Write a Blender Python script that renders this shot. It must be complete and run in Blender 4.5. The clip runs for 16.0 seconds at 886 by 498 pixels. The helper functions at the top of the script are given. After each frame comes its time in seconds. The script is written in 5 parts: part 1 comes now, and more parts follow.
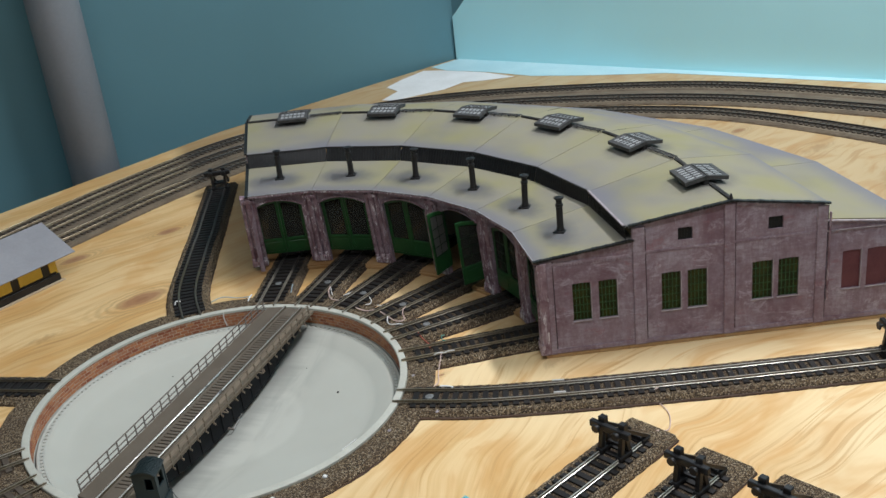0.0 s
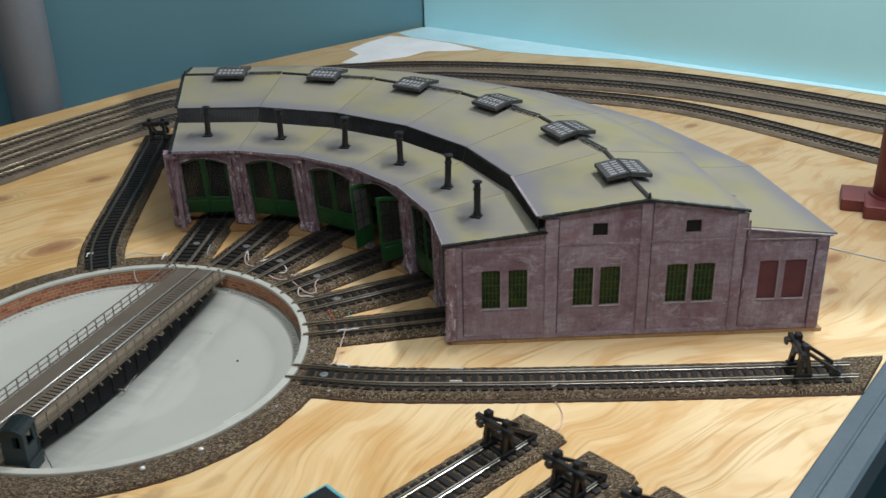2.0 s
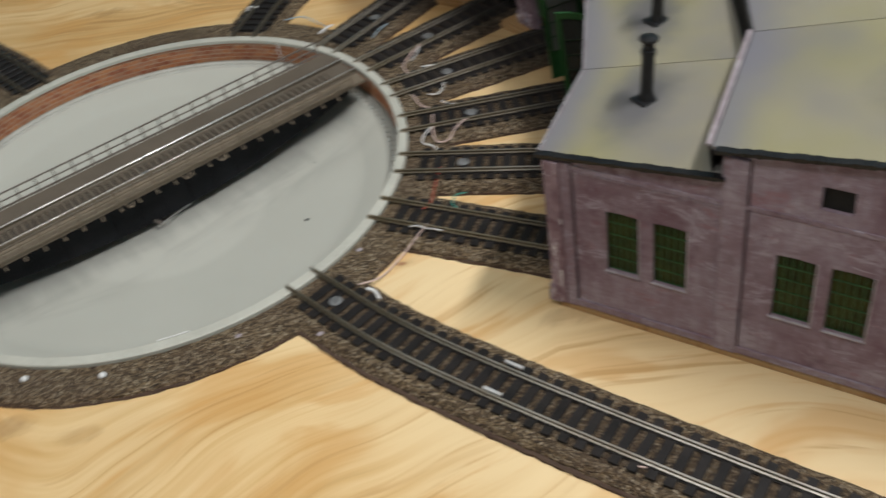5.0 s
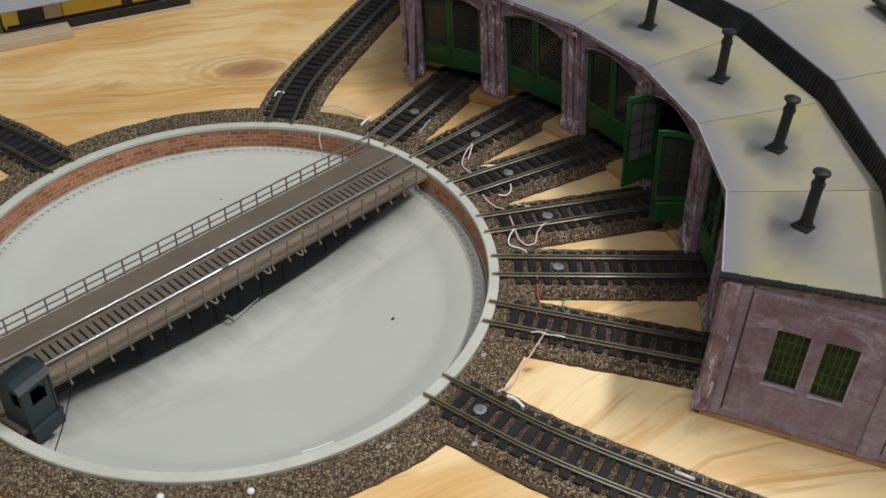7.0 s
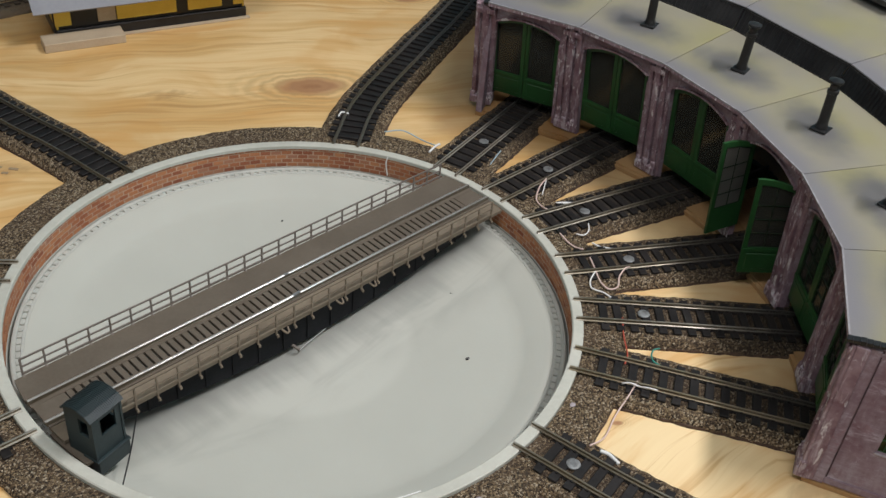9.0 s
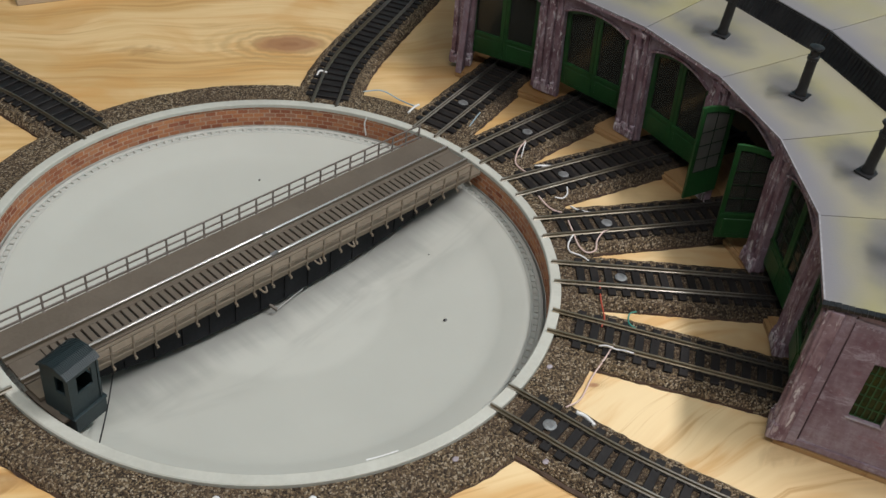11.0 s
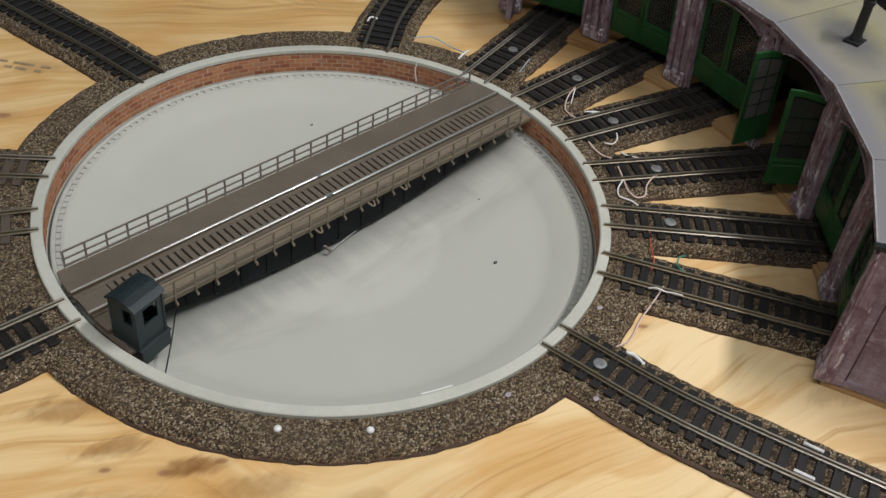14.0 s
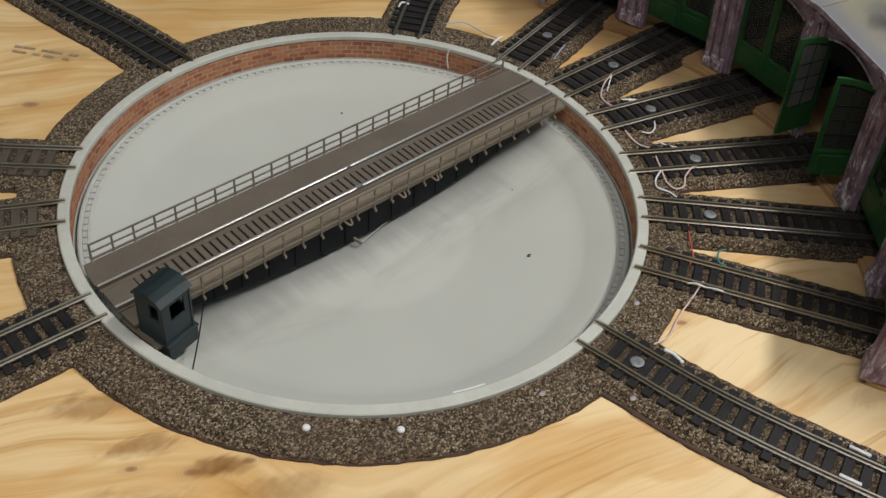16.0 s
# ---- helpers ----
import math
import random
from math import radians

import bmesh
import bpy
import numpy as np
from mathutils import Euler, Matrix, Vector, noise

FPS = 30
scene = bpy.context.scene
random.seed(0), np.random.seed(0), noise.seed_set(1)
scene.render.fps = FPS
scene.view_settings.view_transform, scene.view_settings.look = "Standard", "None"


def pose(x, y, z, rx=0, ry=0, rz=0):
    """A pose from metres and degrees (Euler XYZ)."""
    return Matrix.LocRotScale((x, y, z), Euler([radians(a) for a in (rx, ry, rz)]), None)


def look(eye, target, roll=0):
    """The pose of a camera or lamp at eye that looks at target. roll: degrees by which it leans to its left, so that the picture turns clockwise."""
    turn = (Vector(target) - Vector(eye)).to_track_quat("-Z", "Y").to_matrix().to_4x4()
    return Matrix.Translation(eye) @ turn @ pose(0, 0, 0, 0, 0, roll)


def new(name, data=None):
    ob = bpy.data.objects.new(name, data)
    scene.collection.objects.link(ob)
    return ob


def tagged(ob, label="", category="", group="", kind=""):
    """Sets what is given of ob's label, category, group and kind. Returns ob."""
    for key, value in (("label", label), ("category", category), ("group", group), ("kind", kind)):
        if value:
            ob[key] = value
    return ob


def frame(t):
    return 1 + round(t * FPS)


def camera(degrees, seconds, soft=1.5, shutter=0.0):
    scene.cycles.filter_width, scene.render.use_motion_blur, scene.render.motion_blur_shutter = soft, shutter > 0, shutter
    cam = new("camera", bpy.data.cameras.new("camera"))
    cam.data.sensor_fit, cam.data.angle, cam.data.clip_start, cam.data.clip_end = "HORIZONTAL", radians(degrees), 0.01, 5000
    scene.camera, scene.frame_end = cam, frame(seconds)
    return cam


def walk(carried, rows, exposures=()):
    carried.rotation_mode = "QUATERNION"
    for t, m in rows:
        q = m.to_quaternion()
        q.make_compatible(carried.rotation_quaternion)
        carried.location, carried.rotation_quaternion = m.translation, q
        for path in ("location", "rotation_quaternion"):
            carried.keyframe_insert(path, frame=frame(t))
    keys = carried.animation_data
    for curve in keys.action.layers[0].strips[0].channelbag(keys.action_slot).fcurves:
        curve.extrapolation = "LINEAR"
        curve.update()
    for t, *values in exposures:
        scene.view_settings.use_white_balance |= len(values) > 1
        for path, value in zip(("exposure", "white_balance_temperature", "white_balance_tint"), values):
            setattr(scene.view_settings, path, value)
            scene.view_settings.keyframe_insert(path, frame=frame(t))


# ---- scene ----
cam = camera(47.57, 16.0, shutter=0.4)
# seconds, x, y, z in metres, then the camera's turn about x, y, z in degrees
PATH = [
    (0.0, -0.6048, -0.4429, 0.4254, 66.34, 6.13, -71.71),
    (0.5, -0.6045, -0.4439, 0.4198, 66.57, 5.53, -72.12),
    (1.0, -0.5979, -0.4530, 0.4188, 66.24, 4.47, -72.17),
    (1.5, -0.5910, -0.4640, 0.4190, 65.67, 2.56, -72.01),
    (2.0, -0.5621, -0.4892, 0.4219, 64.47, 1.32, -70.61),
    (2.5, -0.4910, -0.5695, 0.4228, 62.75, 2.86, -65.28),
    (3.0, -0.4101, -0.6322, 0.4139, 60.97, 4.31, -60.16),
    (3.5, -0.3293, -0.6224, 0.3893, 58.59, 4.57, -57.79),
    (4.0, -0.2234, -0.5560, 0.3712, 55.53, 3.97, -55.30),
    (4.5, -0.1550, -0.5245, 0.3493, 51.16, 3.69, -48.80),
    (5.0, -0.1190, -0.5199, 0.3435, 48.62, 7.74, -37.62),
    (5.2, -0.1157, -0.5134, 0.3418, 49.12, 8.01, -33.82),
    (7.3, -0.2551, -0.3760, 0.3765, 52.12, -2.43, -47.39),
    (7.5, -0.2564, -0.3676, 0.3724, 52.35, -2.84, -47.37),
    (8.0, -0.2625, -0.3487, 0.3672, 52.88, -3.92, -46.42),
    (8.2, -0.2651, -0.3428, 0.3652, 53.10, -4.21, -45.98),
    (10.3, -0.2635, -0.3315, 0.3588, 51.69, -5.34, -44.85),
    (10.5, -0.2649, -0.3320, 0.3600, 51.44, -5.59, -45.18),
    (11.0, -0.2664, -0.3319, 0.3591, 50.87, -6.18, -45.89),
    (11.5, -0.2687, -0.3326, 0.3583, 50.29, -6.26, -45.95),
    (12.0, -0.2700, -0.3362, 0.3573, 49.85, -5.71, -45.32),
    (12.5, -0.2709, -0.3399, 0.3594, 49.23, -5.19, -44.58),
    (13.0, -0.2727, -0.3420, 0.3584, 48.95, -4.94, -44.09),
    (13.5, -0.2782, -0.3376, 0.3581, 48.56, -5.21, -44.10),
    (14.0, -0.2811, -0.3339, 0.3581, 48.22, -5.27, -44.03),
    (14.5, -0.2800, -0.3320, 0.3577, 47.94, -5.03, -43.72),
    (15.0, -0.2773, -0.3292, 0.3564, 47.64, -4.77, -43.35),
    (15.5, -0.2751, -0.3264, 0.3549, 47.37, -4.51, -43.02),
    (16.0, -0.2723, -0.3240, 0.3537, 47.09, -4.21, -42.63),
]
walk(cam, [(t, pose(*row)) for t, *row in PATH], [(0.0, 0.05, 6220, 9), (2.5, -0.04, 6270, 9), (3.0, -0.08, 6320, 10), (3.5, -0.14, 6400, 10), (4.0, -0.07, 6430, 10), (4.5, 0.10, 6540, 10), (5.0, -0.16, 6650, 10), (7.5, 0.08, 6550, 11), (10.5, 0.05, 6550, 12), (14.0, -0.08, 6600, 12), (16.0, -0.12, 6650, 12)])

# ---------------------------------------------------------------- light: two ceiling tubes over the table
def ceiling_lamp(name, place, target, size_x, size_y, watts, colour):
    light = bpy.data.lights.new(name, "AREA")
    light.shape, light.size, light.size_y, light.energy, light.color = "RECTANGLE", size_x, size_y, watts, colour
    ob = new(name, light)
    ob.matrix_world = look(place, target)
    return ob


LAMP = (1.0, 0.99, 1.0)
ceiling_lamp("tube_light_long", (0.58, -0.66, 1.42), (0.56, -0.62, 0.0), 0.6, 0.12, 19.9, LAMP)
ceiling_lamp("tube_light_short", (-0.55, -0.48, 1.42), (-0.48, -0.42, 0.0), 1.2, 0.12, 10.8, LAMP)
world = bpy.data.worlds.new("room_air")
world.use_nodes = True
world.node_tree.nodes["Background"].inputs[0].default_value = (0.9, 0.95, 1.0, 1)
world.node_tree.nodes["Background"].inputs[1].default_value = 0.05
scene.world = world

# ---------------------------------------------------------------- small tools
MM = 0.001


def thing(name, label, category, m=None, group="", kind=""):
    ob = new(name)
    ob.empty_display_size = 0.01
    if m is not None:
        ob.matrix_world = m
    return tagged(ob, label, category, group, kind)


def link(name, mesh, parent, m=None, label="", kind=""):
    ob = new(name, mesh)
    ob.parent = parent
    if m is not None:
        ob.matrix_basis = m
    return tagged(ob, label, kind=kind)


def mesh_of(name, bm, material, smooth=False):
    bmesh.ops.recalc_face_normals(bm, faces=bm.faces)
    me = bpy.data.meshes.new(name)
    bm.to_mesh(me)
    bm.free()
    for m in material if isinstance(material, (list, tuple)) else [material]:
        me.materials.append(m)
    if smooth:
        for p in me.polygons:
            p.use_smooth = True
    return me


def part(name, bm, material, parent, label="", m=None, smooth=False, kind=""):
    return link(name, mesh_of(name, bm, material, smooth), parent, m, label, kind)


def box(bm, x, y, z, sx, sy, sz, turn=0.0, bevel=0.0, m=None):
    """A box centred at x, y, z (mm) of sizes sx, sy, sz (mm)."""
    made = bmesh.ops.create_cube(bm, size=1.0)["verts"]
    mat = pose(x * MM, y * MM, z * MM, 0, 0, turn) @ Matrix.Diagonal((sx * MM, sy * MM, sz * MM, 1))
    bmesh.ops.transform(bm, matrix=mat, verts=made)
    if bevel:
        edges = list({e for v in made for e in v.link_edges})
        out = bmesh.ops.bevel(bm, geom=edges, offset=bevel * MM, segments=1, affect="EDGES", clamp_overlap=True)
        made = list({v for f in out["faces"] for v in f.verts} | {v for v in made if v.is_valid})
    if m is not None:
        bmesh.ops.transform(bm, matrix=m, verts=made)
    return made


def tube(bm, x, y, z0, z1, r0, r1, n=14, m=None):
    made = bmesh.ops.create_cone(bm, cap_ends=True, segments=n, radius1=r0 * MM, radius2=r1 * MM, depth=(z1 - z0) * MM)["verts"]
    bmesh.ops.translate(bm, vec=(x * MM, y * MM, (z0 + z1) / 2 * MM), verts=made)
    if m is not None:
        bmesh.ops.transform(bm, matrix=m, verts=made)
    return made


def bar(bm, a, b, w, h):
    """A square bar from a to b (mm), w wide and h deep."""
    a, b = Vector(a) * MM, Vector(b) * MM
    made = bmesh.ops.create_cube(bm, size=1.0)["verts"]
    turn = (b - a).to_track_quat("Z", "Y").to_matrix().to_4x4()
    bmesh.ops.transform(bm, matrix=Matrix.Translation((a + b) / 2) @ turn @ Matrix.Diagonal((w * MM, h * MM, (b - a).length, 1)), verts=made)
    return made


def sheet(bm, outline, holes=(), depth=1.0, axes="yz", at=0.0):
    """A plate cut from an outline (mm) with holes, depth mm thick, lying in the plane of the two axes."""
    loops = []
    for ring in (outline, *holes):
        vs = []
        for u, v in ring:
            co = {"yz": (at, u, v), "xz": (u, at, v), "xy": (u, v, at)}[axes]
            vs.append(bm.verts.new(Vector(co) * MM))
        loops += [bm.edges.new((vs[i], vs[(i + 1) % len(vs)])) for i in range(len(vs))]
    faces = [g for g in bmesh.ops.triangle_fill(bm, use_beauty=True, use_dissolve=False, edges=loops)["geom"] if isinstance(g, bmesh.types.BMFace)]
    more = bmesh.ops.extrude_face_region(bm, geom=faces)["geom"]
    vec = {"yz": (1, 0, 0), "xz": (0, 1, 0), "xy": (0, 0, 1)}[axes]
    bmesh.ops.translate(bm, vec=Vector(vec) * depth * MM, verts=[g for g in more if isinstance(g, bmesh.types.BMVert)])


def rect(u0, v0, u1, v1):
    return [(u0, v0), (u1, v0), (u1, v1), (u0, v1)]


def smooth_path(points, step=4.0):
    """A Catmull-Rom line through the points (mm), sampled about every step mm."""
    p = [Vector(q) for q in points]
    p = [2 * p[0] - p[1], *p, 2 * p[-1] - p[-2]]
    out = []
    for a, b, c, d in zip(p, p[1:], p[2:], p[3:]):
        n = max(1, round((c - b).length / step))
        for i in range(n):
            u = i / n
            out.append(0.5 * (2 * b + (c - a) * u + (2 * a - 5 * b + 4 * c - d) * u * u + (3 * b - a - 3 * c + d) * u ** 3))
    out.append(p[-2])
    return out


def sideways(path):
    """Unit vectors to the left of each point of a flat path."""
    out = []
    for i in range(len(path)):
        d = path[min(i + 1, len(path) - 1)] - path[max(i - 1, 0)]
        out.append(Vector((-d.y, d.x)).normalized())
    return out


def sweep(bm, path, profile, rough=0.0, seed=0, closed=False, offset=0.0):
    """Sweeps a profile of (left, up) in mm along a flat path in mm. rough: uneven edges in mm."""
    rnd = random.Random(seed)
    rows = []
    for p, s in zip(path, sideways(path)):
        row = []
        for u, v in profile:
            du = rnd.uniform(-rough, rough) if abs(u) > 12 else 0
            q = p.to_2d() + s * (u + du + offset)
            row.append(bm.verts.new(Vector((q.x, q.y, v + (rnd.uniform(-rough, rough) * 0.25 if v > 1 else 0))) * MM))
        rows.append(row)
    n = len(profile)
    for a, b in zip(rows, rows[1:]):
        for i in range(n):
            bm.faces.new((a[i], a[(i + 1) % n], b[(i + 1) % n], b[i]))
    bm.faces.new(rows[0][::-1])
    bm.faces.new(rows[-1])


def lathe(bm, profile, n=160, a0=0.0, a1=360.0):
    """Turns a profile of (r, z) in mm round the z axis."""
    whole = a1 - a0 >= 359.9
    rows = []
    for i in range(n if whole else n + 1):
        a = radians(a0 + (a1 - a0) * i / n)
        rows.append([bm.verts.new((r * MM * math.cos(a), r * MM * math.sin(a), z * MM)) for r, z in profile])
    k = len(profile)
    for i in range(len(rows) if whole else len(rows) - 1):
        a, b = rows[i], rows[(i + 1) % len(rows)]
        for j in range(k - 1):
            bm.faces.new((a[j], a[j + 1], b[j + 1], b[j]))
    return rows


def wire(bm, points, radius, n=6):
    path = smooth3(points)
    rows = []
    for i, p in enumerate(path):
        d = (path[min(i + 1, len(path) - 1)] - path[max(i - 1, 0)]).normalized()
        u = d.cross(Vector((0, 0, 1)) if abs(d.z) < 0.9 else Vector((1, 0, 0))).normalized()
        v = d.cross(u)
        rows.append([bm.verts.new((p + radius * (u * math.cos(a * math.tau / n) + v * math.sin(a * math.tau / n))) * MM) for a in range(n)])
    for a, b in zip(rows, rows[1:]):
        for i in range(n):
            bm.faces.new((a[i], a[(i + 1) % n], b[(i + 1) % n], b[i]))
    bm.faces.new(rows[0])
    bm.faces.new(rows[-1][::-1])


def smooth3(points, per=8):
    p = [Vector(q) for q in points]
    p = [2 * p[0] - p[1], *p, 2 * p[-1] - p[-2]]
    out = []
    for a, b, c, d in zip(p, p[1:], p[2:], p[3:]):
        for i in range(per):
            u = i / per
            out.append(0.5 * (2 * b + (c - a) * u + (2 * a - 5 * b + 4 * c - d) * u * u + (3 * b - a - 3 * c + d) * u ** 3))
    return out + [p[-2]]


# ---------------------------------------------------------------- materials
class Nodes:
    """A short way to write node materials."""

    def __init__(self, name, rough=0.6, metal=0.0, spec=0.5):
        self.mat = bpy.data.materials.new(name)
        self.mat.use_nodes = True
        self.t = self.mat.node_tree
        self.b = self.t.nodes["Principled BSDF"]
        self.b.inputs["Roughness"].default_value = rough
        self.b.inputs["Metallic"].default_value = metal
        self.b.inputs["Specular IOR Level"].default_value = spec
        self.coords = self.add("ShaderNodeTexCoord").outputs["Object"]

    def add(self, kind, **values):
        n = self.t.nodes.new(kind)
        for k, v in values.items():
            n.inputs[k.replace("_", " ")].default_value = v
        return n

    def to(self, a, b):
        self.t.links.new(a, b)

    def put(self, socket, value):
        if isinstance(value, bpy.types.NodeSocket):
            self.to(value, socket)
        else:
            socket.default_value = value

    def math(self, op, a, b=0.0, c=0.0):
        n = self.t.nodes.new("ShaderNodeMath")
        n.operation = op
        for i, v in enumerate((a, b, c)):
            self.put(n.inputs[i], v)
        return n.outputs[0]

    def vector(self, op, a, b=(0, 0, 0)):
        n = self.t.nodes.new("ShaderNodeVectorMath")
        n.operation = op
        self.put(n.inputs[0], a)
        self.put(n.inputs[1], b)
        return n.outputs["Value" if op in ("LENGTH", "DISTANCE", "DOT_PRODUCT") else "Vector"]

    def mapped(self, turn=0.0, scale=(1, 1, 1), place=(0, 0, 0), source=None):
        n = self.add("ShaderNodeMapping", Location=place, Rotation=(0, 0, radians(turn)), Scale=scale)
        self.to(source or self.coords, n.inputs["Vector"])
        return n.outputs[0]

    def noise(self, scale, detail=3.0, rough=0.55, source=None, distort=0.0, shift=False):
        n = self.add("ShaderNodeTexNoise", Scale=scale, Detail=detail, Roughness=rough, Distortion=distort)
        if shift:
            n.noise_dimensions = "4D"
            self.to(self.math("MULTIPLY", self.add("ShaderNodeObjectInfo").outputs["Random"], 40.0), n.inputs["W"])
        self.to(source or self.coords, n.inputs["Vector"])
        return n.outputs["Fac"]

    def cells(self, scale, source=None, feature="F1"):
        n = self.add("ShaderNodeTexVoronoi", Scale=scale)
        n.feature = feature
        self.to(source or self.coords, n.inputs["Vector"])
        return n

    def ramp(self, fac, *stops):
        n = self.add("ShaderNodeValToRGB")
        e = n.color_ramp.elements
        while len(e) < len(stops):
            e.new(0.5)
        for el, (p, c) in zip(e, stops):
            el.position, el.color = p, (c, c, c, 1) if isinstance(c, (int, float)) else (*c, 1)
        self.put(n.inputs[0], fac)
        return n.outputs[0]

    def mix(self, fac, a, b):
        n = self.t.nodes.new("ShaderNodeMix")
        n.data_type = "RGBA"
        self.put(n.inputs[0], fac)
        for s, v in ((n.inputs[6], a), (n.inputs[7], b)):
            self.put(s, v if isinstance(v, bpy.types.NodeSocket) else (*v, 1))
        return n.outputs[2]

    def step(self, x, low, high):
        """0 where x is under low, 1 over high, smooth between."""
        n = self.t.nodes.new("ShaderNodeMapRange")
        n.interpolation_type = "SMOOTHSTEP"
        self.put(n.inputs[0], x)
        n.inputs[1].default_value, n.inputs[2].default_value = low, high
        return n.outputs[0]

    def part_of(self, axis, source=None):
        n = self.add("ShaderNodeSeparateXYZ")
        self.to(source or self.coords, n.inputs[0])
        return n.outputs[axis]

    def colour(self, c):
        self.put(self.b.inputs["Base Color"], c if isinstance(c, bpy.types.NodeSocket) else (*c, 1))
        return self

    def gloss(self, v):
        self.put(self.b.inputs["Roughness"], v)
        return self

    def bump(self, height, strength=0.4, distance=0.0005):
        n = self.add("ShaderNodeBump", Strength=strength, Distance=distance)
        self.to(height, n.inputs["Height"])
        self.to(n.outputs[0], self.b.inputs["Normal"])
        return self


def paint(name, a, b, rough=0.5, metal=0.0, scale=60.0, fine=700.0, grit=0.3, spec=0.4, shift=True):
    """A worn plain surface: two tones in patches, fine speckle and light relief."""
    n = Nodes(name, rough, metal, spec)
    big = n.noise(scale, 4, 0.6, shift=shift)
    small = n.noise(fine, 3, 0.6, shift=shift)
    f = n.math("ADD", n.math("MULTIPLY", n.step(big, 0.3, 0.7), 0.7), n.math("MULTIPLY", n.step(small, 0.3, 0.7), 0.3))
    n.colour(n.mix(f, a, b)).bump(small, grit, 0.0003)
    n.gloss(n.math("MULTIPLY_ADD", big, 0.3, rough - 0.15))
    return n.mat


def soot_and_shade(n, near=0.186, far=0.232):
    """Black overspray, and the building's shade painted with it, before the engine doors: 0 to 1."""
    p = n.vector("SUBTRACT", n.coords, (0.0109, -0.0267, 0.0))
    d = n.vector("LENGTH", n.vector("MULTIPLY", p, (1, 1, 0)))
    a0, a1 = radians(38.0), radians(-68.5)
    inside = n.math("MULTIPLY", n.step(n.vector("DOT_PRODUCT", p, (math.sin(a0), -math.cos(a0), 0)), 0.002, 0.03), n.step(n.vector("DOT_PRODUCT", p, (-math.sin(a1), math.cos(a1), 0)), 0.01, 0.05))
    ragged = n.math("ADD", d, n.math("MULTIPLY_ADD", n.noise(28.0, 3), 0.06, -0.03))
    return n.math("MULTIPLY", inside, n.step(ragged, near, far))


def plywood(name, light, mid, dark, knots=(), turn=33.0, smudges=()):
    """Rotary-cut softwood sheet with wavy grain and knots given as (x, y, length) in mm."""
    n = Nodes(name, 0.5, 0.0, 0.35)
    warp = n.noise(5.0, 2, 0.5)
    base = n.mapped(turn, (1, 1, 1))
    bend = n.math("MULTIPLY_ADD", warp, 0.10, -0.05)
    x, y = n.part_of(0, base), n.math("ADD", n.part_of(1, base), bend)
    if knots:
        # the grain swings round towards the front of the table
        front = n.math("MULTIPLY", n.math("SUBTRACT", 1.0, n.step(n.part_of(1), -0.24, -0.07)), n.math("SUBTRACT", 1.0, n.step(n.part_of(0), 0.10, 0.26)))
        lean = n.math("MAXIMUM", n.math("MINIMUM", n.math("SUBTRACT", n.part_of(0, base), 0.086), 0.13), -0.13)
        y = n.math("SUBTRACT", y, n.math("MULTIPLY", n.math("MULTIPLY", front, lean), 0.5))
    spots, swell = None, None
    for kx, ky, size in knots:
        c, s = math.cos(radians(turn)), math.sin(radians(turn))
        u, v = (kx * c - ky * s) * MM, (kx * s + ky * c) * MM
        du = n.math("MULTIPLY", n.math("SUBTRACT", n.part_of(0, base), u), 1 / (size * MM))
        dv = n.math("MULTIPLY", n.math("SUBTRACT", n.part_of(1, base), v), 1.9 / (size * MM))
        d = n.math("SQRT", n.math("ADD", n.math("MULTIPLY", du, du), n.math("MULTIPLY", dv, dv)))
        d = n.math("ADD", d, n.math("MULTIPLY_ADD", n.noise(90.0, 2), 0.5, -0.25))
        spots = d if spots is None else n.math("MINIMUM", spots, d)
        if size > 11:
            # the grain parts round a large knot
            push = n.math("MULTIPLY", n.math("MULTIPLY", dv, size * MM * 0.55), n.math("POWER", 0.60, n.math("MULTIPLY", d, d)))
            swell = push if swell is None else n.math("ADD", swell, push)
    if swell is not None:
        y = n.math("SUBTRACT", y, swell)
    comb = n.add("ShaderNodeCombineXYZ")
    n.to(n.math("MULTIPLY", x, 3.2), comb.inputs[0])
    n.to(n.math("MULTIPLY", y, 26.0), comb.inputs[1])
    broad = n.noise(1.0, 3, 0.5, comb.outputs[0], 0.6)
    comb2 = n.add("ShaderNodeCombineXYZ")
    n.to(n.math("MULTIPLY", x, 9.0), comb2.inputs[0])
    n.to(n.math("MULTIPLY", y, 190.0), comb2.inputs[1])
    fine = n.noise(1.0, 4, 0.6, comb2.outputs[0], 0.3)
    stain = n.noise(7.0, 3, 0.5)
    tone = n.math("ADD", n.math("MULTIPLY", broad, 0.58), n.math("MULTIPLY", fine, 0.42))
    c = n.ramp(tone, (0.28, dark), (0.43, mid), (0.56, light), (0.75, mid))
    c = n.mix(n.math("MULTIPLY", n.step(stain, 0.40, 0.72), 0.5), c, tuple(v * 0.76 for v in mid))
    # paler towards the front right: the lamp's sheen there put into the wood colour
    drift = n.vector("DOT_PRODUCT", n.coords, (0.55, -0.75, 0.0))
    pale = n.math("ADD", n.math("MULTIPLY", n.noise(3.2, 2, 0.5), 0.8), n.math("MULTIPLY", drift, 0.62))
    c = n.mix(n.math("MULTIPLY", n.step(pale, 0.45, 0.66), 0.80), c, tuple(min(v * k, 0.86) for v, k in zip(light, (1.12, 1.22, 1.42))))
    flame = n.add("ShaderNodeCombineXYZ")
    n.to(n.math("MULTIPLY", x, 4.5), flame.inputs[0])
    n.to(n.math("MULTIPLY", y, 34.0), flame.inputs[1])
